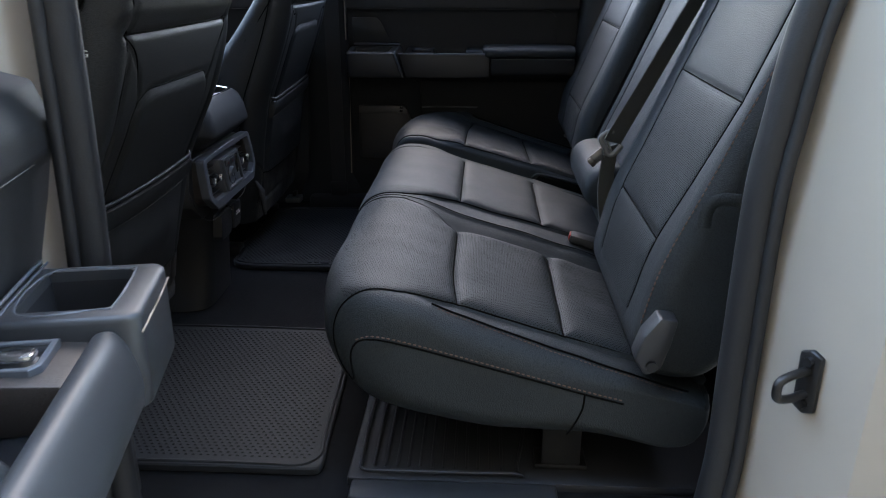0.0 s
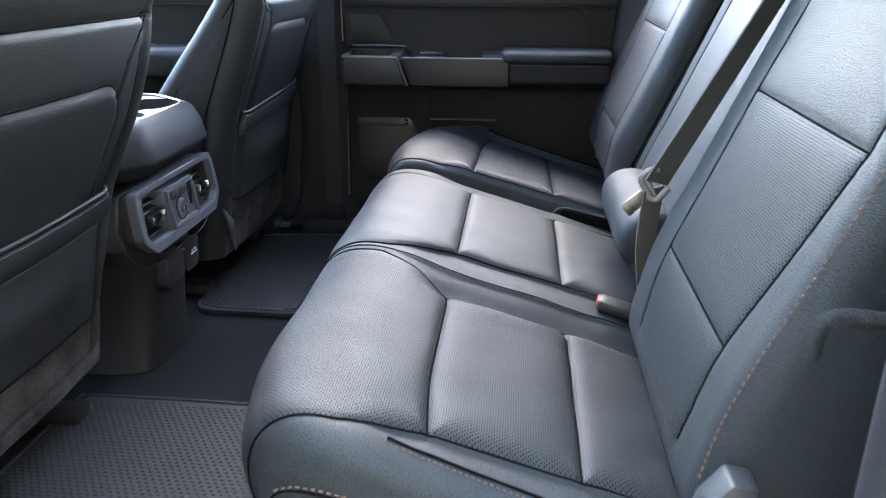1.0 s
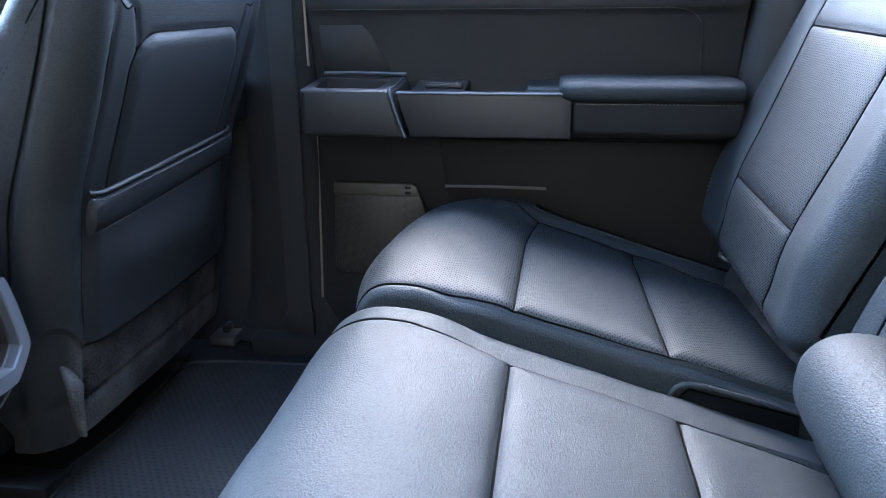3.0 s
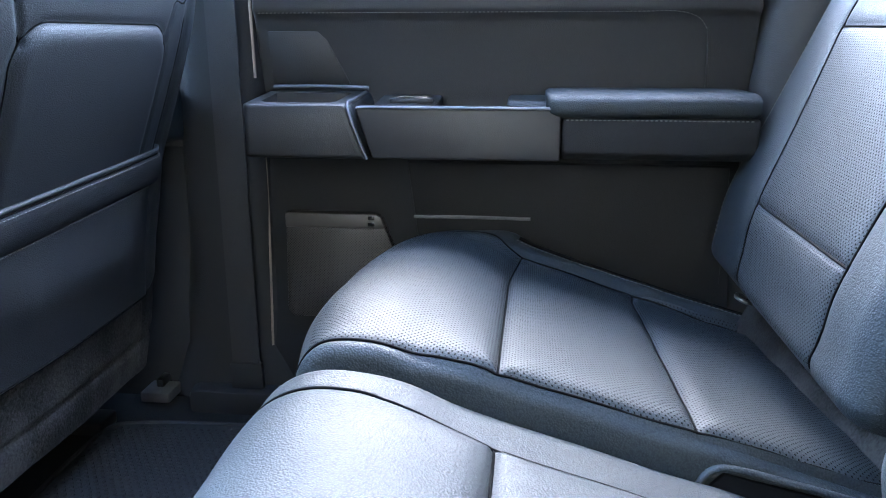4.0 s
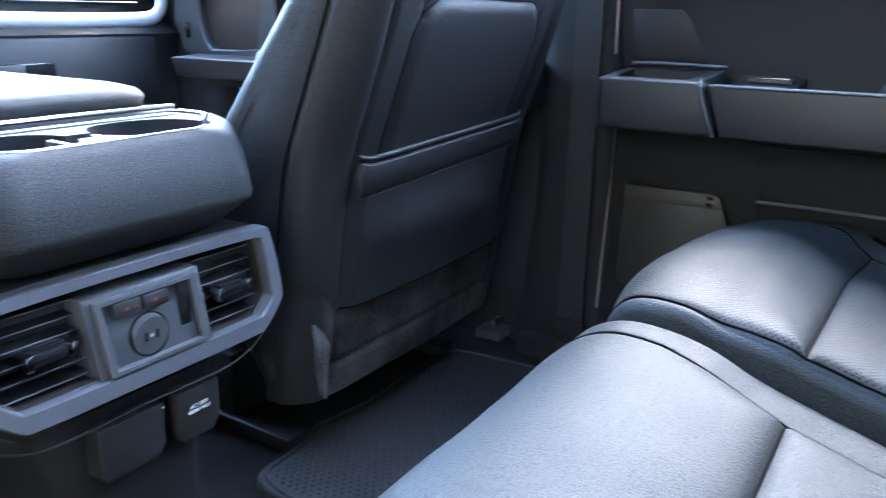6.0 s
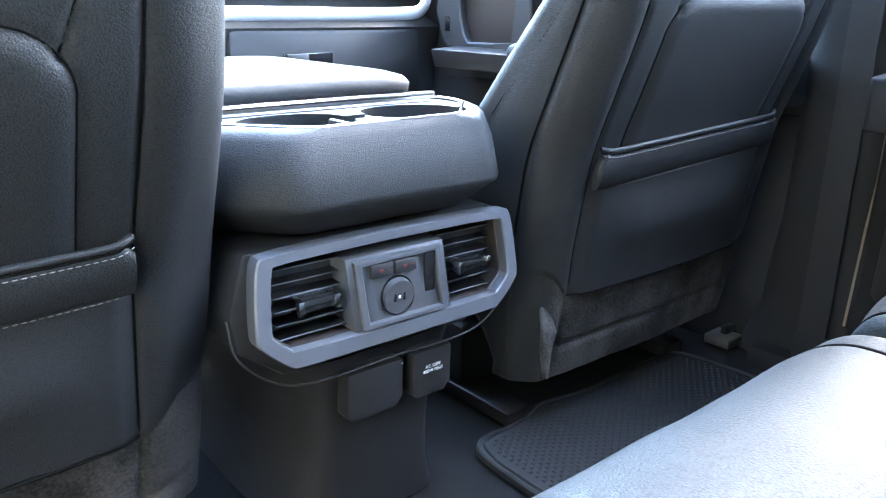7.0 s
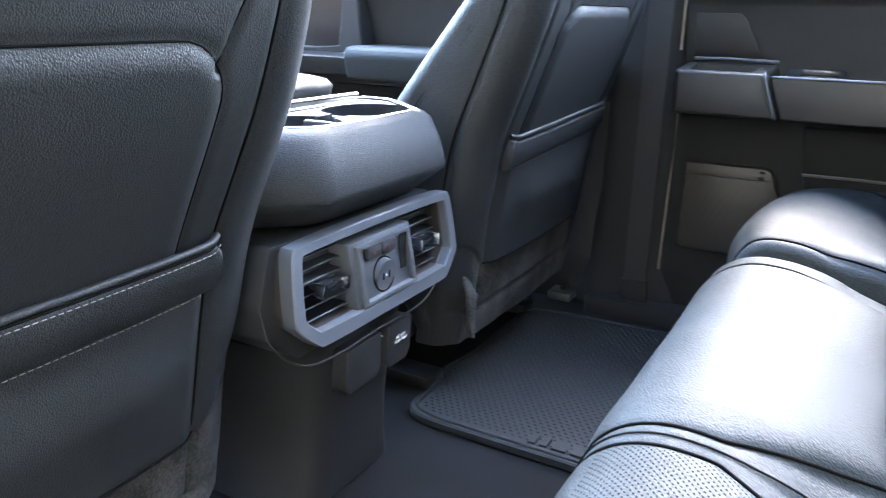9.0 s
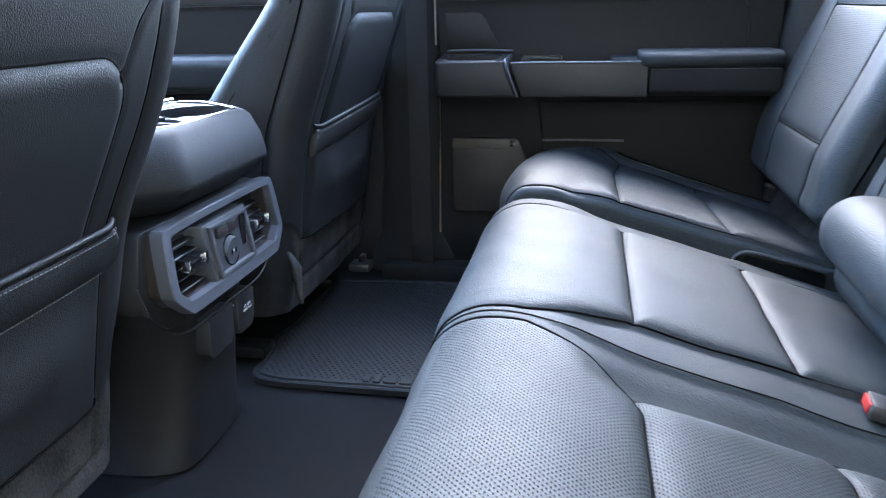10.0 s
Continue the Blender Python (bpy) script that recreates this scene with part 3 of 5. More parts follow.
def backrest(name, y0, y1, low, high, parent, label, shift=0.0, upper=True, lift=0.0, profile=BACK):
    """low and high: the insert's edges at its lower and upper cross seam."""
    pad = Pad([(x + shift, z + lift) for x, z in profile], y0, y1, edge=0.035, rows=420)
    u = lambda z: pad.along(z=z + lift, hi=0.5)
    for s in (0, 1):
        inward = 0.012 if s == 0 else -0.012
        pad.seam([(u(0.26), low[s] + inward), (u(0.30), low[s] + inward * 0.4), (u(0.372), low[s]), (u(0.573), high[s]), (u(0.75), high[s] + inward), (u(0.92), high[s] + inward * 3)])
    if upper:
        pad.seam([(u(0.372), low[0]), (u(0.372), low[1])])
        pad.seam([(u(0.573), high[0]), (u(0.575), high[1])])
    pad.puff(0.0035, 0.012)

    def choose(U, Y):
        lo = np.interp(U, [u(0.372), u(0.573)], [low[0], high[0]])
        hi = np.interp(U, [u(0.372), u(0.573)], [low[1], high[1]])
        return ((Y > lo) & (Y < hi) & (U > u(0.25)) & (U < u(0.573 if upper else 0.25))).astype(int)
    pad.make(name, [LEATHER, PERFORATED_BACK], parent, label, choose)
    pad.sew(parent)
    return pad, u


BACK_FAR = [(0.238, 0.272), (0.240, 0.31), (0.252, 0.37), *BACK[3:12], (0.40, 0.33), (0.35, 0.262), (0.28, 0.252)]
bench = thing("rear_bench_seat", (0.05, 1.42, 0.0), "wide black leather rear bench section with perforated inserts", "bench seat", "rear bench sections")
bench_far = thing("rear_bench_seat", (0.05, 2.16, 0.0), "narrow black leather rear bench section beside the far door", "bench seat", "rear bench sections")

pad, k = bench_cushion("cushion", 0.952, 1.920, [(1.017, 1.380, 0.990, 1.437), (1.504, 1.850, 1.464, 1.872)], bench, "",
                       [lambda u2, u1, um, ue, uf, ur: [(ur, 1.435), (u2, 1.437), (u1, 1.440), (um, 1.450), (ue, 1.450), (uf, 1.450)]], (0.07, 0), 0.0, 1.44, 0.0, 0.0, ([0.95, 1.02, 1.30, 1.40, 1.50, 1.84, 1.92], [-0.006, -0.005, -0.005, -0.002, 0.005, 0.005, 0.006]), (0.044, 0.020), BENCH, 1.378)
ur, u2, u1, um, ue, uf = k
flange = [pad.at(u, np.interp(u, [ur, u1 + 0.05], [0.972, 0.990]), 0.0015) for u in np.linspace(u1 + 0.048, ur, 16)]
tube("piping", rel(flange, bench), 0.0015, SEAM, bench, "", steps=60)
stitches("stitching", [rel([pad.at(u, np.interp(u, [ur, u1 + 0.05], [0.967, 0.984]), 0.0010) for u in np.linspace(u1 + 0.04, ur, 16)], bench)], BROWN_STITCH, bench)
side = [(-0.176, 0.190), (-0.180, 0.225), (-0.172, 0.246), (-0.150, 0.252), (-0.10, 0.243), (0.0, 0.216), (0.10, 0.188), (0.150, 0.174), (0.205, 0.160)]
tube("side_seam", rel([(x, 0.9515, z) for x, z in side], bench), 0.0015, SEAM, bench, "", steps=70)
tube("side_seam", rel([(x, 0.9515, z) for x, z in ((0.150, 0.174), (0.148, 0.150), (0.138, 0.125), (0.128, 0.108))], bench), 0.0015, SEAM, bench, "", steps=24)
stitches("stitching", [rel([(x, 0.9506, z + 0.0055) for x, z in side[2:]], bench)], BROWN_STITCH, bench, 0.0075, 0.005, 0.0010)

pad_f, k = bench_cushion("cushion", 1.924, 2.440, [(1.934, 2.384, 1.940, 2.415)], bench_far, "", (), (0, 0.07), 0.0, 9.0, 0.006, 0.022, ([1.92, 1.945, 2.15, 2.38, 2.44], [0.033, 0.033, 0.016, -0.003, -0.007]), 0.012, BENCH_FAR, None, 1.922)
ur, u2, u1, um, ue, uf = k
tube("piping", rel([pad_f.at(u, 2.424, 0.002) for u in np.linspace(u1 + 0.03, ur, 14)], bench_far), 0.0026, SEAM, bench_far, "", steps=60)
stitches("stitching", [rel([pad_f.at(u, 2.417, 0.0012) for u in np.linspace(u1 + 0.03, ur + 0.01, 16)], bench_far)], STITCH, bench_far)

back, bu = backrest("backrest", 0.966, 1.435, (1.056, 1.346), (1.024, 1.357), bench, "")
stitches("stitching", [rel([back.at(bu(z), 0.984, 0.0008) for z in np.linspace(0.27, 0.92, 24)], bench)], BROWN_STITCH, bench, 0.0085, 0.006, 0.0013)
mid, mu = backrest("middle_backrest", 1.445, 1.885, (1.500, 1.825), (1.505, 1.820), bench, "plain leather fold-down middle backrest", 0.035, upper=False)
back_f, fu = backrest("backrest", 1.905, 2.425, (2.002, 2.276), (2.010, 2.320), bench_far, "", 0.0, True, 0.024, BACK_FAR)
stitches("stitching", [rel([back_f.at(fu(z), 2.392, 0.0012) for z in np.linspace(0.30, 0.90, 16)], bench_far)], STITCH, bench_far)

# roll at the foot of the middle backrest
roll = [superellipse(0, 0, 0.055, 0.050, y, 2.2, 40) for y in (0, 0.006, 0.02, 0.05, 0.26, 0.29, 0.304, 0.31)]
rings = []
for ring, s in zip(roll, (0.72, 0.86, 0.96, 1.0, 1.0, 0.96, 0.86, 0.72)):
    rings.append([(0.262 + x * s - 0.05, 1.510 + z - 1.42, 0.315 + y * s) for x, y, z in ring])
lofted("armrest_roll", rings, LEATHER, bench, "smooth leather roll of the folded armrest")

# hinge cover at the outer end of the bench
cover = prism("hinge_cover", [(0.210, 0.240), (0.220, 0.274), (0.240, 0.302), (0.264, 0.299), (0.256, 0.258), (0.246, 0.224), (0.226, 0.216)],
              lambda u, v, d: (u - 0.05, d - 1.42, v), 0.932, 0.968, GREY_TRIM, bench, "dark grey plastic recliner hinge cover", 0.004)
bm = bmesh.new()
bmesh.ops.create_cone(bm, cap_ends=True, segments=24, radius1=0.008, radius2=0.0075, depth=0.006, matrix=Matrix.Translation((0.233 - 0.05, 0.930 - 1.42, 0.232)) @ pose(0, 0, 0, 90))
part("hinge_bolt", bm, STEEL, bench, "black bolt cap")
# release loop beside the backrest
tube("release_loop", rel([(0.276, 0.918, 0.435), (0.277, 0.915, 0.458), (0.290, 0.913, 0.472), (0.33, 0.912, 0.470), (0.37, 0.912, 0.466)], bench), 0.004, LEATHER, bench, "black leather release loop", steps=30, flat=2.2)

box("gap_carpet", (0.235, 2.165 - 2.16, 0.195), (0.02, 0.46, 0.16), SEAT_CARPET, bench_far, "grey carpet behind the cushion", 0.004, pose(0, 0, 0, 0, 25, 0))
# no hollow here: a flat black panel gives the pocket's dark inside
prism("side_pocket_shade", [(0.125, 0.215), (0.145, 0.238), (0.262, 0.212), (0.266, 0.150), (0.135, 0.150)], lambda u, v, d: (u - 0.05, d - 2.16, v), 1.9195, 1.925, SEAM, bench_far, "flat black panel painted as the shaded mouth of a storage pocket", 0.002)
tube("pocket_lip", rel([(0.122, 1.921, 0.200), (0.126, 1.921, 0.228), (0.145, 1.921, 0.243), (0.20, 1.921, 0.232), (0.264, 1.921, 0.216)], bench_far), 0.0035, LEATHER, bench_far, "", steps=40)
for at, r in (((0.262, 2.300, 0.262), 0.012), ((0.275, 1.975, 0.222), 0.014)):
    clip = thing("anchor_loop", at, "small bright steel child seat anchor in the seat gap", "anchor", "seat gap anchors")
    tube("wire", [(0, -r, 0), (-0.012, -r, 0.004), (-0.016, 0, 0.005), (-0.012, r, 0.004), (0, r, 0)], 0.0028, ZINC, clip, "", steps=24)
# under the bench
plain("sill_strip_near", (-0.035, 0.945, 0.0), (0.31, 0.045, 0.02), GREY_TRIM, "grey plastic sill strip under the bench", "sill", 0.006)
plain("under_seat_floor", (0.10, CY, -0.006), (0.60, 1.42, 0.02), PLASTIC, "black plastic storage tray under the bench", "floor", 0.006)
tray_ribs = thing("under_seat_tray", (-0.06, 1.10, 0.006), "black ribbed plastic tray under the rear bench", "storage tray")
for i in range(12):
    box("rib", (-0.10 + i * 0.018, 0.0, 0.003), (0.005, 0.20, 0.004), PLASTIC, tray_ribs, "", 0.002)
tube("rim", [(-0.115, -0.113, 0.006), (-0.10, -0.115, 0.006), (0.11, -0.113, 0.006), (0.122, -0.10, 0.006), (0.12, 0.10, 0.006), (-0.10, 0.105, 0.006), (-0.122, 0.09, 0.006), (-0.120, -0.10, 0.006)], 0.0028, PLASTIC, tray_ribs, "", steps=60, closed=True)
for y in (1.02, 1.60, 2.05, 2.36):
    leg = thing("seat_bracket", (0.13, y, 0.005), "black steel bracket carrying the rear bench", "bracket", "bench brackets")
    box("plate", (0, 0, 0.05), (0.06, 0.012, 0.10), MATT_PLASTIC, leg, "", 0.003)
    box("foot", (0, 0.015, 0.004), (0.08, 0.05, 0.008), STEEL, leg, "", 0.002)

# ---- floor mats ----
def floor_mat(name, outline, label):
    ob = thing(name, (outline[0][0], outline[0][1], 0.0), label, "floor mat", "rear floor mats")
    ox, oy = outline[0]
    c, _, _ = curve_points(outline, 160, True)
    place = lambda u, v, d: (u - ox, v - oy, d)
    prism("sheet", [tuple(p) for p in c], place, -0.008, 0.006, RUBBER, ob, "", 0.0025, 1)
    inner = c + (c.mean(0) - c) * 0.035
    tube("raised_edge", [(p[0] - ox, p[1] - oy, 0.006) for p in inner[::4]], 0.0035, RUBBER, ob, "", steps=160, sides=6, closed=True)
    verts, faces = [], []

    def inside(x, y):
        hit = False
        for i in range(len(inner)):
            (xa, ya), (xb, yb) = inner[i], inner[i - 1]
            if (ya > y) != (yb > y) and x < (xb - xa) * (y - ya) / (yb - ya) + xa:
                hit = not hit
        return hit
    lo, hi = c.min(0), c.max(0)
    row = 0
    y = lo[1] + 0.03
    while y < hi[1] - 0.02:
        x = lo[0] + 0.02 + (0.006 if row % 2 else 0)
        while x < hi[0] - 0.02:
            if inside(x, y) and all(inside(x + dx, y + dy) for dx, dy in ((0.012, 0), (-0.012, 0), (0, 0.012), (0, -0.012))):
                b = len(verts)
                for dx, dy in ((-0.0032, -0.0026), (0.0032, -0.0026), (0, 0.0042)):
                    verts.append((x + dx - ox, y + dy - oy, 0.0058))
                for dx, dy in ((-0.0020, -0.0014), (0.0020, -0.0014), (0, 0.0026)):
                    verts.append((x + dx - ox, y + dy - oy, 0.0074))
                faces += [(b + 3, b + 4, b + 5), (b, b + 1, b + 4, b + 3), (b + 1, b + 2, b + 5, b + 4), (b + 2, b, b + 3, b + 5)]
            x += 0.012
        y += 0.0085
        row += 1
    nib = part_data("nib", verts, faces, NIB, ob, "", sharp=20)
    nib["kind"] = "stuff"
    return ob


NIB = surface("mat_nib_rubber", (0.0065, 0.0066, 0.007), 0.75, vary=0.2)
far_mat = floor_mat("floor_mat", [(-0.612, 1.856), (-0.52, 1.853), (-0.40, 1.852), (-0.30, 1.850), (-0.205, 1.852), (-0.188, 1.87), (-0.185, 1.95), (-0.185, 2.10), (-0.186, 2.25), (-0.188, 2.35), (-0.205, 2.378), (-0.30, 2.380), (-0.42, 2.378), (-0.56, 2.374),
                                  (-0.645, 2.362), (-0.668, 2.34), (-0.672, 2.25), (-0.668, 2.12), (-0.682, 2.03), (-0.680, 1.985), (-0.662, 1.955), (-0.664, 1.900), (-0.650, 1.868)], "black studded rubber floor mat on the carpet")
near_mat = floor_mat("floor_mat", [(-0.700, 1.488), (-0.60, 1.491), (-0.50, 1.491), (-0.40, 1.488), (-0.31, 1.484), (-0.265, 1.476), (-0.258, 1.45), (-0.256, 1.35), (-0.251, 1.20), (-0.246, 1.08), (-0.243, 1.01), (-0.252, 0.993), (-0.30, 0.991),
                                   (-0.40, 0.992), (-0.50, 0.991), (-0.60, 0.990), (-0.69, 0.992), (-0.708, 1.01), (-0.712, 1.15), (-0.714, 1.30), (-0.712, 1.47)], "black studded rubber floor mat inside the open door")
for i, w in enumerate((0.012, 0.012, 0.022, 0.020, 0.020, 0.022)):
    box("embossed_bar", (0.155 + sum((0.012, 0.012, 0.022, 0.020, 0.020, 0.022)[:i]) + i * 0.006 + w / 2, 0.026, 0.0075), (w, 0.024, 0.004), RUBBER, far_mat, "raised bar of an embossed mark", 0.001, None, 1)


# ---- front seats ----
def front_seat(yc, label, rear_keys, panel_top, flap_top, carpet_top, sag, airbag=False):
    """A bucket seat's back seen from behind: shell with rolled edges, raised panel, map pocket, carpeted foot.
    rear_keys: heights and depths of the rear face; flap_top: the pocket's heights at its inner end, middle and outer end."""
    ob = thing("front_seat", (-0.6, yc, 0.0), label, "car seat", "front seats")
    out = 1 if yc > CY else -1
    SEW, RX, RY = 0.196, 0.040, 0.070
    blur = np.array([1, 2, 3, 4, 5, 4, 3, 2, 1], float)
    blur /= blur.sum()

    def eased(keys, values, zz):
        grid = np.arange(0.0, 1.1, 0.008)
        v = np.interp(grid, keys, values)
        return np.interp(zz, grid, np.convolve(np.pad(v, 4, mode="edge"), blur, "valid"))
    rear_of = lambda z: eased(rear_keys[0], rear_keys[1], z)
    front_of = lambda z: eased([0.098, 0.17, 0.235, 0.30, 0.36, 0.458, 0.537, 0.598, 0.70, 0.96], [-0.66, -0.70, -0.80, -0.82, -0.790, -0.714, -0.656, -0.609, -0.540, -0.45], z)
    half_of = lambda z: eased([0.08, 0.16, 0.25, 0.34, 0.40, 0.46, 0.53, 0.60, 0.70, 0.85, 0.96], [0.262, 0.272, 0.276, 0.279, 0.280, 0.277, 0.272, 0.266, 0.250, 0.215, 0.18], z)
    flap_at = lambda y: np.interp(y * out, [-SEW, 0.0, SEW], flap_top)
    step = lambda x: float(smooth_step(x))
    # the edge beside the console is the narrower one
    warp = lambda y: y if y * out > 0 or abs(y) < SEW else math.copysign(SEW + (abs(y) - SEW) * (0.72 if out > 0 else 1.0), y)

    def panel_edge(y, z):
        """Distance inside the raised panel above the pocket, negative outside."""
        py, pz = max(abs(y) - 0.104, 0), max(z - (panel_top - 0.046), 0)
        return 0.046 - math.hypot(py, pz)

    def relief(y, z):
        """How far the upholstery stands off the plain rear face."""
        d = -0.0045 * math.exp(-((abs(y) - SEW) / 0.0045) ** 2) * step((z - 0.10) / 0.03)
        d += 0.004 * math.exp(-((abs(y) - SEW - 0.028) / 0.018) ** 2)
        top = float(flap_at(y))
        if z > carpet_top:
            e = panel_edge(y, z)
            if z > top - 0.03:
                d += 0.0050 * step(e / 0.022 + 0.25) - 0.0020 * math.exp(-((e + 0.003) / 0.0045) ** 2)
            inner = step((SEW - 0.004 - abs(y)) / 0.018)
            # the slack pocket below its mouth
            d += inner * 0.0075 * step((top - 0.012 - z) / 0.02)
            d += inner * (0.011 * math.exp(-((z - carpet_top - 0.085) / 0.040) ** 2) * step((0.19 - abs(y)) / 0.10))
            d += inner * 0.0018 * noise.noise(Vector((y * 13 + yc, z * 9, 2.3))) * step((top - z) / 0.05)
            d -= 0.006 * math.exp(-((z - 0.655) / 0.005) ** 2) * step((0.22 - abs(y)) / 0.02)
            d += 0.010 * step((z - 0.66) / 0.03)
            for s in (-1, 1):
                run = np.interp(z, [panel_top - 0.024, panel_top + 0.03, 0.655], [0.140, 0.158, 0.205])
                if panel_top - 0.02 < z < 0.655:
                    d -= 0.0035 * math.exp(-((y - s * run) / 0.004) ** 2)
        else:
            d -= 0.004 + 0.0045 * math.exp(-((z - carpet_top + 0.080) / 0.006) ** 2)
            d += 0.004 * noise.noise(Vector((y * 17 + yc, z * 8, 5.1)))
        return d

    def rear_plain(y, z):
        h = float(half_of(z))
        x = float(rear_of(z)) - 0.010 * (y / h) ** 2
        a = abs(y) - (h - RY)
        if a > 0:
            x -= RX * (1 - math.sqrt(max(1 - min(a / RY, 1) ** 2, 0)))
        return x

    def rear_at(y, z, lift=0.0):
        """A point of the back's rear face, from the seat's foot."""
        return (rear_plain(y, z) + relief(y, z) + 0.6 + lift, warp(y), z)
    shell_at = lambda y, z: rear_plain(y, z) + 0.6

    # rows follow the carpet's upper edge, which climbs on the rolled edges
    climb = lambda y: 0.036 * float(smooth_step((abs(y) - SEW) / 0.05))
    zs = np.concatenate([np.linspace(0.098, carpet_top - 0.001, 26), np.linspace(carpet_top + 0.001, 0.68, 130), np.linspace(0.69, 0.96, 24)])
    across = np.concatenate([-np.sin(np.linspace(math.pi / 2, 0, 14))[:-1] * 0.5 - 0.5, np.linspace(-0.5, 0.5, 121), np.sin(np.linspace(0, math.pi / 2, 14))[1:] * 0.5 + 0.5])
    verts, faces, index = [], [], []
    width = 0
    for z in zs:
        h, xf = float(half_of(z)), float(front_of(z))
        ring = []
        for w in across:
            y = w * 2 * (h - RY) if abs(w) <= 0.5 else math.copysign(h - RY + (abs(w) - 0.5) * 2 * RY, w)
            zz = z + climb(y) * math.exp(-((z - carpet_top) / 0.07) ** 2)
            k = step((h - abs(y)) / 0.03)
            ring.append((rear_plain(y, z) + relief(y, z) * k + 0.6, y, zz))
        lift = climb(h) * math.exp(-((z - carpet_top) / 0.07) ** 2)
        x1 = ring[-1][0]
        x0 = min(xf + 0.6, x1 - 0.03)
        deep = x1 - x0
        side = []
        for f in (0.012, 0.03, 0.06, 0.10, 0.2, 0.35, 0.5, 0.65, 0.74, 0.78, 0.82, 0.86, 0.90, 0.94, 0.97, 1.0):
            groove = -0.004 * math.exp(-((f * deep - 0.008) / 0.006) ** 2) - 0.004 * math.exp(-(((1 - f) * deep - 0.045) / 0.006) ** 2)
            round_off = 0.03 * (1 - math.sqrt(max(1 - max(1 - (1 - f) * deep / 0.03, 0) ** 2, 0)))
            bulge = 0.006 * math.sin(math.pi * min(max(f, 0), 1))
            side.append((x1 - f * deep, h + groove + bulge - round_off, z + lift * (1 - f)))
        ring += side
        ring += [(x0, y, z) for y in np.linspace(h - 0.04, -h + 0.04, 8)]
        ring += [(x, -y, q) for x, y, q in side[::-1]]
        width = len(ring)
        verts += [(x, warp(y), q) for x, y, q in ring]
    for r in range(len(zs) - 1):
        for i in range(width):
            j = (i + 1) % width
            faces.append((r * width + i, r * width + j, (r + 1) * width + j, (r + 1) * width + i))
            index.append(1 if zs[r + 1] <= carpet_top and i < len(across) and not (out > 0 and across[i] < -0.72) else 0)
    faces += [tuple(range(width))[::-1], tuple(range((len(zs) - 1) * width, len(zs) * width))]
    index += [0, 0]
    part_data("seat_shell", verts, faces, [SMOOTH_LEATHER, SEAT_CARPET], ob, "black leather back with grey carpeted foot", index, sharp=70)
    # black tubes draw the shade of the sewn grooves
    for s in (-1, 1):
        tube("seam", [rear_at(s * SEW, z, 0.0008) for z in np.linspace(carpet_top, 0.90, 30)], 0.0012, SEAM, ob, "", steps=80, sides=6)
        low = max(float(flap_at(s * 0.15)), 0.40)
        tube("seam", [rear_at(s * 0.152, z, 0.0) for z in np.linspace(low, panel_top - 0.05, 8)] + [rear_at(s * (0.104 + 0.049 * math.cos(t)), panel_top - 0.046 + 0.049 * math.sin(t), 0.0) for t in np.linspace(0.15, 1.57, 8)]
             + [rear_at(s * y, panel_top + 0.003, 0.0) for y in (0.07, 0.03, 0.0)], 0.0010, SEAM, ob, "", steps=70, sides=6)
        tube("seam", [rear_at(s * y, z, 0.0006) for y, z in ((0.142, panel_top - 0.015), (0.158, panel_top + 0.03), (0.180, 0.632), (0.205, 0.655))], 0.0011, SEAM, ob, "", steps=30, sides=6)
        # the carpeted tail of the rolled edge, drawn to a point
        if s * out < 0 < out:
            rings = []
            for t in np.linspace(0, 1, 18):
                z = carpet_top - 0.004 - t * 0.100
                full = min(1.0, t / 0.35)
                wide = 0.003 + 0.014 * full * (1 - t) ** 0.8
                cx = float(rear_of(carpet_top)) + 0.6 - 0.034 + 0.022 * full + 0.012 * t
                cy = -0.236 + 0.022 * (1 - t) ** 2
                rings.append([(cx + (0.003 + 0.007 * full * (1 - 0.8 * t)) * math.cos(a), cy + wide * math.sin(a), z - 0.008 * math.sin(a) * (1 - t)) for a in np.linspace(0, 2 * math.pi, 20, endpoint=False)])
            lofted("carpet_tail", rings, SEAT_CARPET, ob, "grey carpeted tail of the seat edge", sharp=80)
    tube("seam", [rear_at(y, 0.655, 0.0012) for y in np.linspace(-0.205, 0.205, 20)], 0.0013, SEAM, ob, "", steps=60, sides=6)
    tube("seam", [rear_at(y, carpet_top + 0.0005, 0.0012) for y in np.linspace(-SEW, SEW, 30)], 0.0013, SEAM, ob, "", steps=60, sides=6)
    # padded pocket mouth
    rings = []
    ends = SEW - 0.003
    for t in np.linspace(0, 1, 60):
        y = (-ends + 2 * ends * t) * out
        top = float(flap_at(y)) - sag * math.sin(math.pi * t)
        low = top - 0.046
        r = 0.006 - min(0.006, 0.4 * min(t, 1 - t))
        top -= 0.006 - math.sqrt(0.006 ** 2 - r * r)
        base = lambda z: shell_at(y, z) + 0.0070 * step((0.215 - abs(y)) / 0.02)
        puffed = 1 + 0.35 * noise.noise(Vector((y * 9, yc, 0.3)))
        rings.append([(base(low + (top - low) * f) + d * (puffed if d > 0 else 1), y, low + (top - low) * f) for f, d in (
            (0.0, 0.0005), (0.04, 0.0030), (0.12, 0.0056), (0.28, 0.0078), (0.5, 0.0090), (0.72, 0.0086), (0.88, 0.0066), (0.97, 0.0046), (1.0, 0.0030), (1.0, -0.004), (0.5, -0.006), (0.0, -0.004))])
    lofted("pocket_flap", rings, SMOOTH_LEATHER, ob, "stitched leather map pocket band", sharp=70)
    tops = []
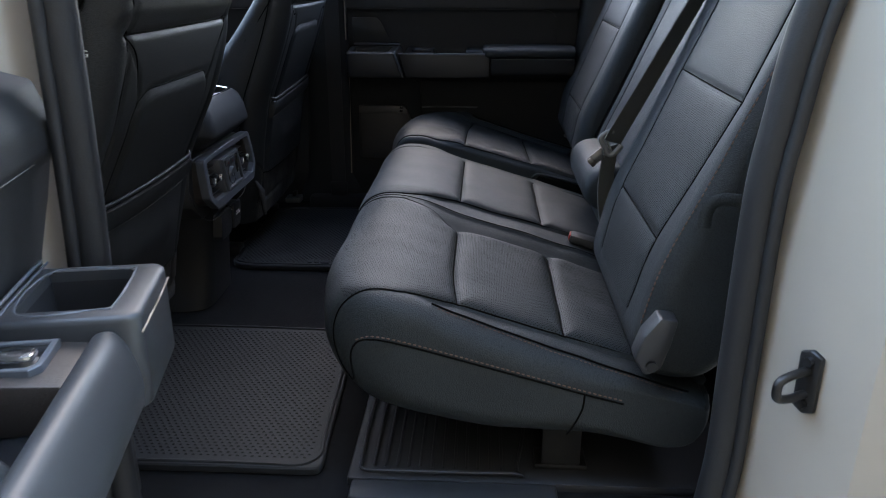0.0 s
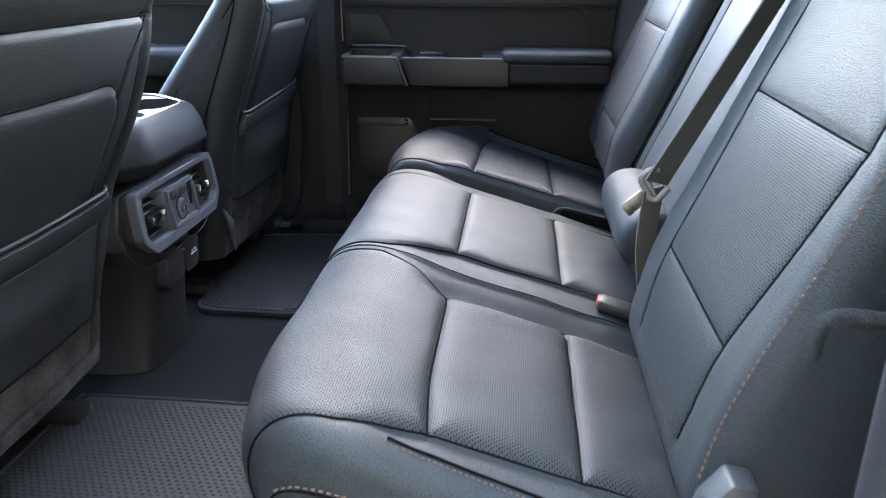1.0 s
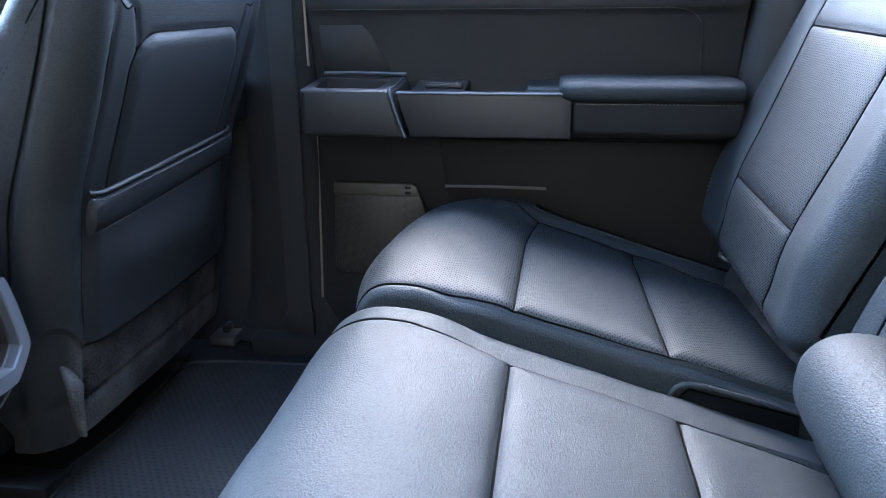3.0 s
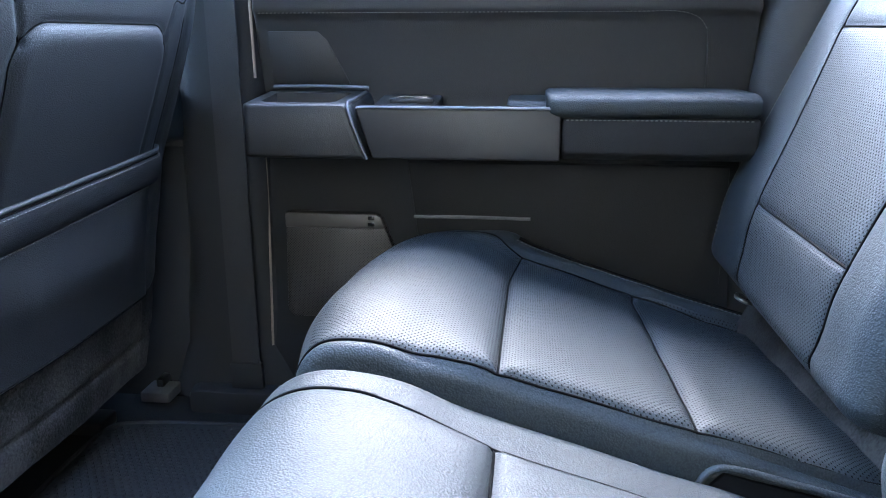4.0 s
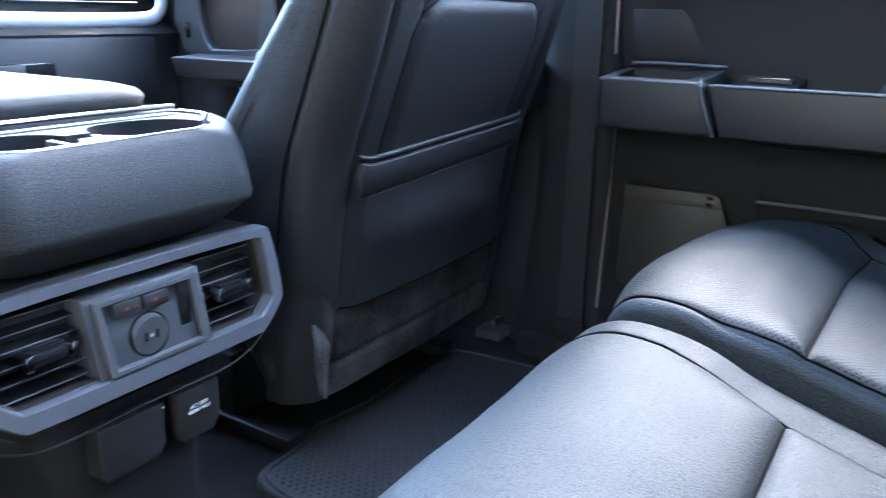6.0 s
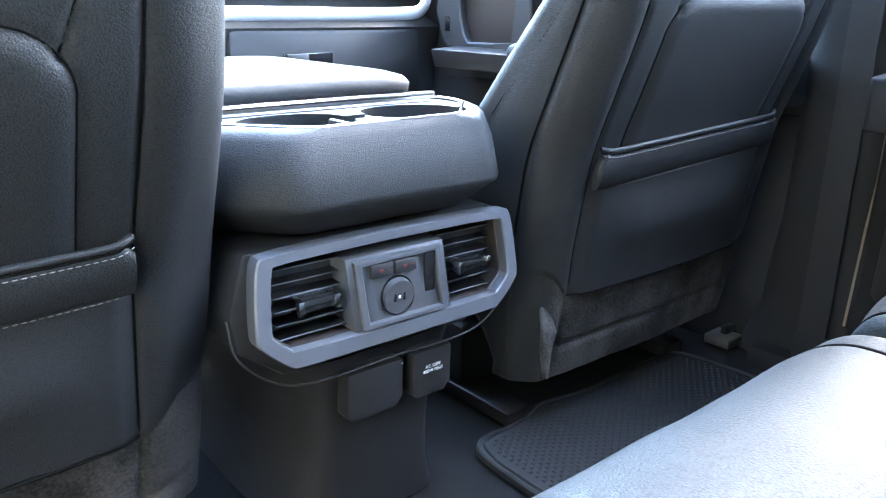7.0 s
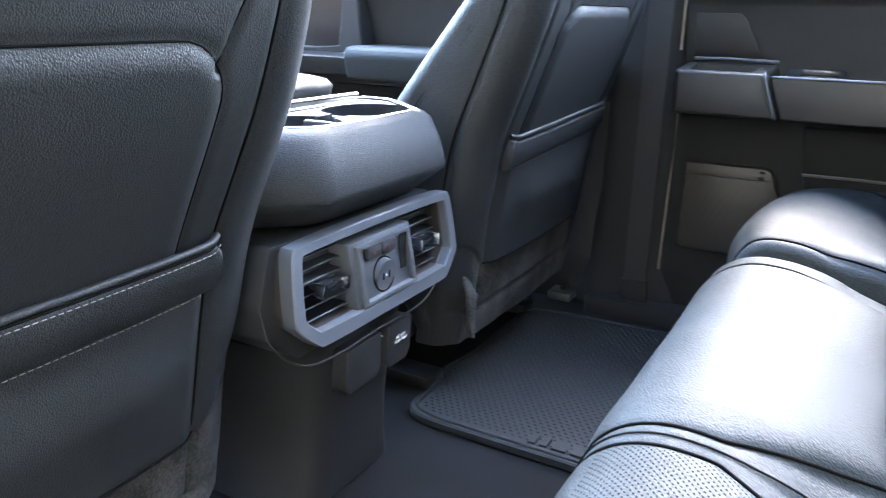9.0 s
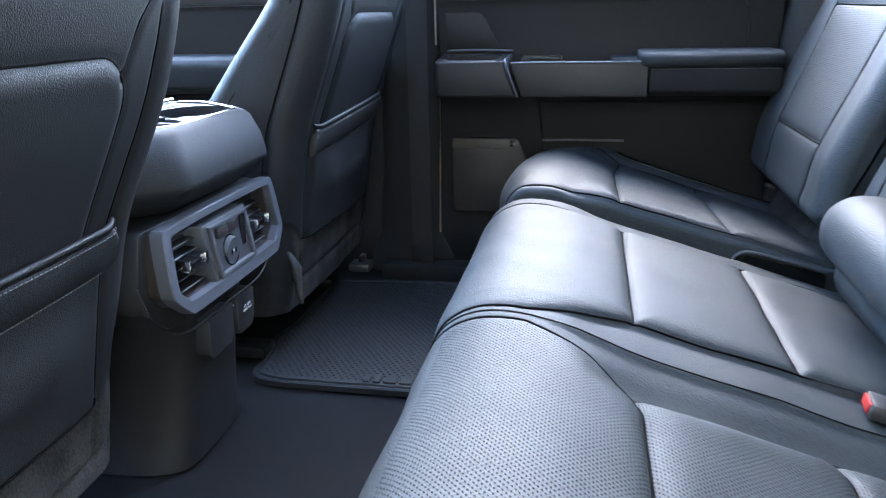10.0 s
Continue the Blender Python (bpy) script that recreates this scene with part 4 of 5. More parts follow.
    for t in np.linspace(0, 1, 33):
        y = (-ends + 2 * ends * t) * out
        z = float(flap_at(y)) - sag * math.sin(math.pi * t)
        tops.append((shell_at(y, z) + 0.0110 - 0.006 * abs(2 * t - 1) ** 30, y, z + 0.002 + 0.004 * abs(2 * t - 1) ** 30))
    tube("pocket_piping", tops, 0.0034, SMOOTH_LEATHER, ob, "", steps=60)
    tube("seam", [(x + 0.0012, y, z - 0.0042) for x, y, z in tops], 0.0011, SEAM, ob, "", steps=60, sides=6)
    stitches("stitching", [[(x + 0.0040, y, z - 0.0075) for x, y, z in tops]], STITCH, ob, 0.0062, 0.0045, 0.0006)
    stitches("stitching", [[(shell_at(y, z - 0.049) + 0.0085, y, z - 0.049) for x, y, z in tops[1:-1]]], STITCH, ob, 0.0062, 0.0045, 0.0006)
    # seams and stitches along the flanks
    F = lambda z: float(front_of(z)) + 0.6
    R = lambda z: rear_plain(float(half_of(z)), z) + 0.6
    W_ = lambda z: float(half_of(z))
    for s in (-1, 1):
        for k, run in enumerate(([(F(z) + 0.045, z) for z in np.linspace(0.30, 0.86, 24)], [(R(z) - 0.008, z) for z in np.linspace(carpet_top + 0.05, 0.86, 24)])):
            tube("seam", [(x, warp(s * (W_(z) + 0.0004)), z) for x, z in run], 0.0014, SEAM, ob, "", steps=60, sides=6)
            if k == 0:
                stitches("stitching", [[(x + 0.0060, warp(s * W_(z)) + s * 0.0026, z) for x, z in run]], DARK_STITCH, ob, 0.0075, 0.0055, 0.0010)
    if airbag:
        writing("airbag_mark", "AIRBAG", 0.012, Matrix.Translation((0.088, -0.2700, 0.637)) @ pose(0, 0, 0, 90, 0, 0), INK, ob)
        stitches("stitching", [[(x, -W_(z) - 0.0062, z) for x, z in ((0.015, 0.607), (0.05, 0.618), (0.09, 0.622))]], DARK_STITCH, ob, 0.0075, 0.0055, 0.0010)
    # seat pan seen past the back, and the floor mount
    box("seat_pan", (-0.38, 0, 0.235), (0.50, 0.42, 0.13), SMOOTH_LEATHER, ob, "", 0.04, segments=3)
    box("seat_base", (-0.42, 0, 0.07), (0.50, 0.42, 0.10), PLASTIC, ob, "", 0.01)
    for y in (-0.19, 0.19):
        box("rail", (-0.36, y, 0.012), (0.60, 0.05, 0.022), STEEL, ob, "black steel seat rail", 0.004)
    return ob


far_seat = front_seat(2.152, "black leather front passenger seat, map pocket on its back",
                      ([0.08, 0.15, 0.231, 0.30, 0.381, 0.42, 0.50, 0.587, 0.66, 0.80, 0.96], [-0.600, -0.585, -0.572, -0.566, -0.552, -0.546, -0.515, -0.483, -0.462, -0.452, -0.48]), 0.601, (0.4190, 0.4300, 0.4380), 0.229, 0.0)
near_seat = front_seat(1.222, "black leather driver seat, map pocket on its back",
                       ([0.08, 0.15, 0.201, 0.28, 0.362, 0.403, 0.526, 0.60, 0.66, 0.80, 0.96], [-0.630, -0.620, -0.612, -0.596, -0.578, -0.565, -0.502, -0.475, -0.460, -0.450, -0.48]), 0.569, (0.4040, 0.4030, 0.4040), 0.203, 0.003, True)
anchor = thing("seat_rail_end", (-0.63, 2.455, 0.0), "bare metal rail end at the foot of the passenger seat", "seat rail")
box("plate", (0, 0, 0.012), (0.05, 0.05, 0.018), ZINC, anchor, "", 0.003)
box("tab", (0, 0.012, 0.028), (0.012, 0.03, 0.014), STEEL, anchor, "", 0.002)

# ---- centre console ----
BROWN = surface("dark_brown_trim", (0.028, 0.022, 0.019), 0.5, grain=0.3, grain_size=600, vary=0.2)
console = thing("center_console", (-0.595, 1.685, 0.0), "black plastic centre console between the front seats", "console")


def cp(u, v, d):
    return (d, u, v)


# column and body
prof = [(-0.178, 0.300), (-0.172, 0.262), (-0.120, 0.222), (0.120, 0.222), (0.172, 0.262), (0.178, 0.300), (0.160, 0.362), (-0.160, 0.362)]
prism("housing", prof, cp, -0.60, -0.012, PLASTIC, console, "", 0.006)
lofted("column", [superellipse(cx, 0, hx, hy, z, 6, 48) for cx, hx, hy, z in ((-0.30, 0.27, 0.115, -0.005), (-0.30, 0.275, 0.10, 0.04), (-0.30, 0.28, 0.095, 0.10), (-0.30, 0.285, 0.10, 0.16), (-0.30, 0.29, 0.13, 0.225))], SEAL, console)
# lip under the bezel
tube("lip", [(-0.010, -0.182, 0.30), (0.0, -0.174, 0.258), (0.006, -0.118, 0.220), (0.008, 0.0, 0.219), (0.006, 0.118, 0.220), (0.0, 0.174, 0.258), (-0.010, 0.182, 0.30)], 0.0013, PLASTIC, console, "", steps=60)

LEAN_BACK = 0.12
SLAT = surface("satin_black_slat", (0.012, 0.012, 0.013), 0.35, vary=0.1)


def bp(u, v, d):
    return (0.004 + d + (0.367 - v) * LEAN_BACK, u, v)


def chamfered(w0, w1, top, low, cut, r=0.010):
    """Outline of the vent surround: square top corners, cut lower corners."""
    pts = [(-w0 + r, top), (w0 - r, top), (w0, top - r), (w1, low + cut + r), (w1 - 0.004, low + cut), (w1 - cut * 1.1, low + 0.004), (w1 - cut * 1.1 - r, low),
           (-w1 + cut * 1.1 + r, low), (-w1 + cut * 1.1, low + 0.004), (-w1 + 0.004, low + cut), (-w1, low + cut + r), (-w0, top - r)]
    for _ in range(2):
        pts = [(p[0] * (1 - f) + q[0] * f, p[1] * (1 - f) + q[1] * f) for p, q in zip(pts, pts[1:] + pts[:1]) for f in (0.25, 0.75)]
    return pts


bezel = ring_plate("bezel", [(u - (0.005 if u < 0 else -0.002), v) for u, v in chamfered(0.158, 0.165, 0.3675, 0.251, 0.028)], [(u - (0.006 if u < 0 else -0.004), v) for u, v in chamfered(0.141, 0.147, 0.3565, 0.268, 0.016, 0.006)], bp, -0.004, 0.014, SILVER, console, "grey metallic vent surround", 0.0016)
prism("vent_back", chamfered(0.145, 0.150, 0.354, 0.258, 0.018, 0.004), bp, -0.06, -0.045, GLOSS, console, "", 0.0)
ring_plate("vent_tunnel", chamfered(0.152, 0.158, 0.3595, 0.256, 0.02), [(u - (0.005 if u < 0 else -0.003), v) for u, v in chamfered(0.1405, 0.1465, 0.356, 0.2685, 0.016, 0.006)], bp, -0.05, 0.002, BROWN, console, "", 0.002)
for s in (-1, 1):
    for i in range(6):
        z = 0.276 + i * 0.0138
        slat = box("slat", bp(s * 0.100, z, -0.016), (0.020, 0.078, 0.0012), SLAT, console, "", 0.0004, pose(0, 0, 0, 0, 5 + s, 0), 1)
        # silver strip puts the highlight of the black slat's edge into colour
        box("slat_glint", bp(s * 0.100, z - 0.0009, -0.0057), (0.0012, 0.078, 0.0014), SILVER, slat, "pale strip painted as the lit front edge", 0.0003, None, 1)
    for i in range(3):
        box("rear_slat", bp(s * 0.100 + (i - 1) * 0.022, 0.306, -0.040), (0.014, 0.002, 0.085), PLASTIC, console, "", 0.0006, None, 1)
    tab = box("vent_tab", bp(s * 0.100, 0.309, 0.003), (0.020, 0.040, 0.014), GLOSS, console, "gloss black vent knob", 0.004)
    for e in (-1, 1):
        box("tab_end", bp(s * 0.100 + e * 0.0200, 0.309, 0.006), (0.020, 0.007, 0.0155), CHROME, tab, "bright chrome end cap", 0.0015)
# switch block
prism("switch_block", [(-0.066, 0.345), (0.060, 0.345), (0.066, 0.266), (-0.060, 0.266)], bp, -0.05, 0.010, DARK_SILVER, console, "grey raised switch block", 0.003)
ring_plate("switch_frame", [(-0.058, 0.341), (0.052, 0.341), (0.057, 0.270), (-0.053, 0.270)], [(-0.050, 0.336), (0.044, 0.336), (0.049, 0.275), (-0.045, 0.275)], bp, 0.009, 0.016, DARK_SILVER, console, "", 0.0015)
box("slot", bp(0.037, 0.306, 0.0102), (0.003, 0.014, 0.060), GLOSS, console, "", 0.001)
for s, u in ((0, -0.026), (1, 0.004)):
    b = box("heat_button", bp(u, 0.328, 0.0125), (0.008, 0.028, 0.015), PLASTIC, console, "black seat heating button", 0.002)
    box("mark", bp(u - 0.002, 0.328, 0.0168), (0.0006, 0.0045, 0.0035), RED_INK, b, "", 0.0002)
    box("mark", bp(u + 0.008, 0.328, 0.0168), (0.0006, 0.004, 0.001), RED_INK, b, "", 0.0002)
bm = bmesh.new()
bmesh.ops.create_cone(bm, cap_ends=True, segments=40, radius1=0.0195, radius2=0.0185, depth=0.008, matrix=Matrix.Translation(bp(-0.006, 0.296, 0.0105)) @ pose(0, 0, 0, 0, 90 + 7, 0))
dial = part("charge_socket", bm, DARK_SILVER, console, "round grey twin charging socket")
tube("dial_gap", [bp(-0.006 + 0.0205 * math.cos(a), 0.296 + 0.0205 * math.sin(a), 0.0105) for a in np.linspace(0, 2 * math.pi, 24, endpoint=False)], 0.0012, GLOSS, dial, "", steps=48, sides=6, closed=True)
for e in (-0.006, 0.006):
    box("port", bp(-0.006 + e, 0.296, 0.0143), (0.0014, 0.0032, 0.010), GLOSS, dial, "", 0.0006)
box("mark", bp(-0.006, 0.296, 0.0144), (0.0006, 0.003, 0.004), INK, dial, "", 0.0002)
# outlet doors below
for u0, u1, kind in ((-0.060, 0.012, 0), (0.028, 0.082, 1)):
    o = prism("outlet_door", [(u0, 0.212), (u1, 0.212), (u1 + 0.001, 0.165), (u1 - 0.008, 0.152), (u0 + 0.006, 0.152), (u0, 0.160)], lambda u, v, d: (d + (0.21 - v) * -0.05, u, v), -0.03, 0.008, PLASTIC, console,
              "black outlet cover", 0.003)
    if kind:
        m = Matrix.Translation((0.0086, 0.054, 0.186)) @ pose(0, 0, 0, 90, 0, 90)
        writing("outlet_text", "AC 120V\n400W MAX", 0.0058, m @ Matrix.Translation((0, 0.0025, 0)), INK, o)
box("hatch_nick", (0.009, 0.010, 0.207), (0.001, 0.002, 0.002), INK, console, "", 0.0004)

# cup holder block: a tapered body with cut corners, cut out on top
def plan_ring(w, wr, xr, xc, xf, z, n=6):
    """The outline with its rear corners rounded off."""
    pts = [(xf, -w), (xc, -w), (xr, -wr), (xr, wr), (xc, w), (xf, w)]
    ring = [(*pts[0], z)]
    for i in (1, 2, 3, 4):
        p0, p1, p2 = (Vector(pts[j]) for j in (i - 1, i, i + 1))
        a, b = p1 + (p0 - p1).normalized() * 0.018, p1 + (p2 - p1).normalized() * 0.018
        for k in range(n + 1):
            t = k / n
            c = a * (1 - t) ** 2 + p1 * 2 * t * (1 - t) + b * t * t
            ring.append((c.x, c.y, z))
    ring.append((*pts[5], z))
    return ring


rings = [plan_ring(0.168, 0.100, -0.004, -0.080, -0.60, 0.372), plan_ring(0.186, 0.117, 0.026, -0.052, -0.60, 0.397), plan_ring(0.190, 0.122, 0.034, -0.046, -0.60, 0.404), plan_ring(0.191, 0.123, 0.035, -0.045, -0.60, 0.410),
         plan_ring(0.189, 0.120, 0.029, -0.050, -0.60, 0.440), plan_ring(0.184, 0.114, 0.018, -0.060, -0.60, 0.466), plan_ring(0.180, 0.108, 0.013, -0.066, -0.60, 0.472), plan_ring(0.174, 0.098, 0.009, -0.076, -0.60, 0.476)]
block = lofted("console_top", rings, CONSOLE, console, "grained black console end", sharp=60)
cut_in = [plan_ring(0.165, 0.087, 0.002, -0.084, -0.128, z) for z in (0.490, 0.4742)]


def subtract(ob, cut):
    """Cuts one mesh out of another once, for good."""
    mod = ob.modifiers.new("cut", "BOOLEAN")
    mod.operation, mod.object, mod.solver = "DIFFERENCE", cut, "EXACT"
    deps = bpy.context.evaluated_depsgraph_get()
    deps.update()
    me = bpy.data.meshes.new_from_object(ob.evaluated_get(deps))
    ob.modifiers.clear()
    old = ob.data
    ob.data = me
    me.set_sharp_from_angle(angle=radians(40))
    bpy.data.meshes.remove(old)
    bpy.data.objects.remove(cut)


for c in (cut_in, [superellipse(-0.054, -0.073, 0.051, 0.060, z, 2.3, 48) for z in (0.49, 0.385)], [superellipse(-0.054, 0.073, 0.051, 0.060, z, 2.3, 48) for z in (0.49, 0.385)],
          [[(-0.062, -0.06, z), (-0.038, -0.06, z), (-0.038, 0.06, z), (-0.062, 0.06, z)] for z in (0.49, 0.440)]):
    tool = lofted("cutting_tool", c, CONSOLE)
    tool.location = console.location
    bpy.context.view_layer.update()
    subtract(block, tool)
# chrome rims
rim = plan_ring(0.169, 0.0905, 0.0055, -0.0815, -0.128, 0.4765)
tube("chrome_rim", rim, 0.0020, CHROME, console, "bright chrome rim", steps=140, sides=8, flat=0.7)
tube("chrome_rim", [(-0.139, -0.168, 0.480), (-0.137, 0, 0.481), (-0.139, 0.168, 0.480)], 0.004, CHROME, console, "bright chrome rim", steps=20, flat=0.7)
box("cup_insert", (-0.118, 0.0, 0.4745), (0.016, 0.30, 0.003), PLASTIC, console, "black cup holder plate", 0.0015)
for y in (-0.022, 0.022):
    box("cup_divider", (-0.052, y, 0.464), (0.046, 0.008, 0.014), PLASTIC, console, "", 0.003)
# lid
lid_rings = []
for z, g in ((0.476, -0.006), (0.480, 0.0), (0.492, 0.002), (0.500, -0.004), (0.505, -0.02), (0.507, -0.05)):
    lid_rings.append(superellipse(-0.36, 0.0, 0.205 + g, 0.163 + g, z, 9, 96))
lofted("lid", lid_rings, SMOOTH_LEATHER, console, "padded black leather armrest lid", sharp=60)
stitches("stitching", [[(-0.175, 0.150 + 0.0002, 0.492), (-0.36, 0.1655, 0.494), (-0.55, 0.160, 0.492)]], STITCH, console)

# ---- dashboard ----
dash = thing("dashboard", (-1.55, CY, 0.0), "black dashboard with satin silver trim and glovebox", "dashboard")
dprof = [(0.02, 0.30), (0.00, 0.45), (0.03, 0.535), (-0.02, 0.56), (-0.02, 0.62), (0.02, 0.64), (-0.05, 0.70), (-0.32, 0.72), (-0.36, 0.20), (-0.10, 0.20)]
lofted("dash_body", [[(x, y, z) for x, z in dprof] for y in (-0.84, -0.4, 0.0, 0.4, 0.84)], SOFT_PLASTIC, dash, "", sharp=30)
tube("trim_line", [(0.036, -0.10, 0.598), (0.040, 0.30, 0.600), (0.040, 0.70, 0.600)], 0.003, GLOSS, dash, "", steps=20)
tube("silver_trim", [(0.035, -0.10, 0.563), (0.040, 0.30, 0.565), (0.040, 0.66, 0.565), (0.038, 0.755, 0.580), (0.020, 0.785, 0.66)], 0.007, DASH_SILVER, dash, "bright satin silver trim bar", steps=60, sides=12, flat=2.2)
box("glovebox_door", (0.022, 0.50, 0.455), (0.02, 0.50, 0.155), SOFT_PLASTIC, dash, "black glovebox door", 0.012)
hand = box("glovebox_recess", (0.034, 0.435, 0.466), (0.008, 0.125, 0.032), GLOSS, dash, "black glovebox latch recess", 0.0035)
box("latch", (0.039, 0.405, 0.466), (0.010, 0.055, 0.028), PLASTIC, hand, "", 0.004)
bm = bmesh.new()
bmesh.ops.create_cone(bm, cap_ends=True, segments=20, radius1=0.007, radius2=0.006, depth=0.004, matrix=Matrix.Translation((0.045, 0.395, 0.466)) @ pose(0, 0, 0, 0, 90, 0))
part("lock", bm, STEEL, hand)
stack = box("center_stack", (0.05, 0.05, 0.46), (0.10, 0.32, 0.22), DASH_SILVER, dash, "warm silver edged centre stack", 0.015)
for i in range(3):
    box("stack_panel", (0.101, 0.17, 0.40 + i * 0.05), (0.006, 0.06, 0.042), GREY_COVER, stack, "", 0.004)
box("screen", (0.06, 0.02, 0.70), (0.02, 0.34, 0.22), GLOSS, dash, "dark touch screen", 0.006)
tube("upper_trim", [(0.012, 0.26, 0.632), (0.02, 0.50, 0.634), (0.012, 0.76, 0.632)], 0.005, CHROME, dash, "thin chrome strip", steps=30)
box("upper_shelf", (0.0, 0.50, 0.612), (0.03, 0.52, 0.014), PLASTIC, dash, "", 0.004)


# ---- doors ----
def near_door_details(ob, P, bar):
    """Open tray, pull bar and switch of the door that stands open."""
    t0, t1 = 0.028, 0.176
    tray = prism("tray", [(t0, 0.004), (t0, 0.140), (t0 + 0.012, 0.150), (t1 - 0.012, 0.150), (t1, 0.138), (t1, 0.004)], lambda u, v, d: (u, v, d), 0.405, 0.508, GREY_TRIM, ob, "grey moulded tray with a deep open well", 0.007, 3)
    tool = lofted("cutting_tool", [[(t0 + 0.020 + g, 0.032 + g, z), (t0 + 0.020 + g, 0.112 - g, z), (t0 + 0.026 + g, 0.120 - g, z), (t1 - 0.030 - g, 0.120 - g, z), (t1 - 0.024 - g, 0.112 - g, z), (t1 - 0.024 - g, 0.032 + g, z)]
                                   for z, g in ((0.53, -0.003), (0.500, 0.0), (0.39, 0.0))], PLASTIC)
    tool.matrix_basis = ob.matrix_basis
    bpy.context.view_layer.update()
    subtract(tray, tool)
    # added black walls and floor carry the shade deep inside the well
    liner = [[(t0 + 0.0205 + g, 0.0325 + g, z), (t0 + 0.0205 + g, 0.1115 - g, z), (t0 + 0.0265 + g, 0.1195 - g, z), (t1 - 0.0305 - g, 0.1195 - g, z), (t1 - 0.0245 - g, 0.1115 - g, z), (t1 - 0.0245 - g, 0.0325 + g, z)] for z, g in ((0.497, 0.0), (0.43, 0.003), (0.350, 0.006), (0.349, 0.03))]
    lofted("well_shade_liner", liner, SEAL, ob, "black liner standing in for the shade in the deep well", caps=False)
    tube("tray_lip", [P(x, 0.5075, d) for x, d in ((t0 + 0.018, 0.034), (t0 + 0.018, 0.110), (t0 + 0.026, 0.121), (t1 - 0.032, 0.121), (t1 - 0.022, 0.110), (t1 - 0.022, 0.034))], 0.0016, SILVER, ob, "pale lip of the well", steps=80, sides=6, closed=True)
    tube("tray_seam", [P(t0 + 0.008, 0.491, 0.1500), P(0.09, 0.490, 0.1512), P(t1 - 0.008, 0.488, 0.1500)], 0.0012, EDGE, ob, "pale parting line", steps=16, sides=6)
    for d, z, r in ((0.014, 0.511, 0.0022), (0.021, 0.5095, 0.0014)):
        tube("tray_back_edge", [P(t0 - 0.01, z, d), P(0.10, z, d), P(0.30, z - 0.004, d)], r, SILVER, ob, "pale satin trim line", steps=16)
    # pull bar: a broad rounded beam along the outer edge
    sect = [(0.108, 0.490), (0.115, 0.4985), (0.124, 0.4995), (0.131, 0.4955), (0.139, 0.482), (0.146, 0.460), (0.149, 0.435), (0.143, 0.414), (0.120, 0.405), (0.102, 0.418), (0.101, 0.455)]
    rings = []
    for x, f in ((t1 + 0.001, 0.80), (t1 + 0.004, 0.93), (t1 + 0.012, 1.0), (0.30, 1.0), (0.45, 1.0), (0.60, 1.0), (0.70, 0.98), (0.72, 0.85)):
        c, _, _ = curve_points([((d - 0.124) * f + 0.124, (z - 0.45) * f + 0.45) for d, z in sect], 44, True)
        rings.append([(x, float(d), float(z)) for d, z in c])
    lofted("pull_bar", rings, GREY_TRIM, ob, "broad grey pull bar along the armrest", sharp=60)
    bar("shelf", [(0.0, 0.44), (0.104, 0.44), (0.104, 0.486), (0.0, 0.494)], t1, 0.262, BROWN, "dark brown switch plate", bevel=0.003)
    bar("well_floor", [(0.0, 0.40), (0.104, 0.40), (0.104, 0.440), (0.0, 0.440)], t1, 0.60, GLOSS, "", bevel=0.002)
    bar("armrest_pad", [(0.0, 0.42), (0.100, 0.42), (0.102, 0.478), (0.090, 0.492), (0.0, 0.494)], 0.36, 0.72, LEATHER, "padded armrest", bevel=0.008, segs=3)
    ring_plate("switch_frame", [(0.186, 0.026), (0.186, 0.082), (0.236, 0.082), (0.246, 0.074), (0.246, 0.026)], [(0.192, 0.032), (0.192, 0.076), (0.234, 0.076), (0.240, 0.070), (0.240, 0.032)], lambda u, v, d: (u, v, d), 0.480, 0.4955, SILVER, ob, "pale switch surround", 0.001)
    box("switch_well", P(0.216, 0.487, 0.054), (0.050, 0.046, 0.012), GLOSS, ob, "", 0.002)
    lever = box("window_switch", P(0.222, 0.4965, 0.056), (0.020, 0.034, 0.010), CHROME, ob, "chrome window switch lever", 0.004)
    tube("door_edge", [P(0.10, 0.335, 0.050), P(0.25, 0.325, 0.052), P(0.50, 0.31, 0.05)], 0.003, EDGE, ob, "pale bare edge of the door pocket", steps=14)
    bar("pocket", [(0.0, 0.08), (0.045, 0.09), (0.050, 0.335), (0.0, 0.335)], 0.09, 0.60, PLASTIC, "black door pocket", bevel=0.006)
    return ob


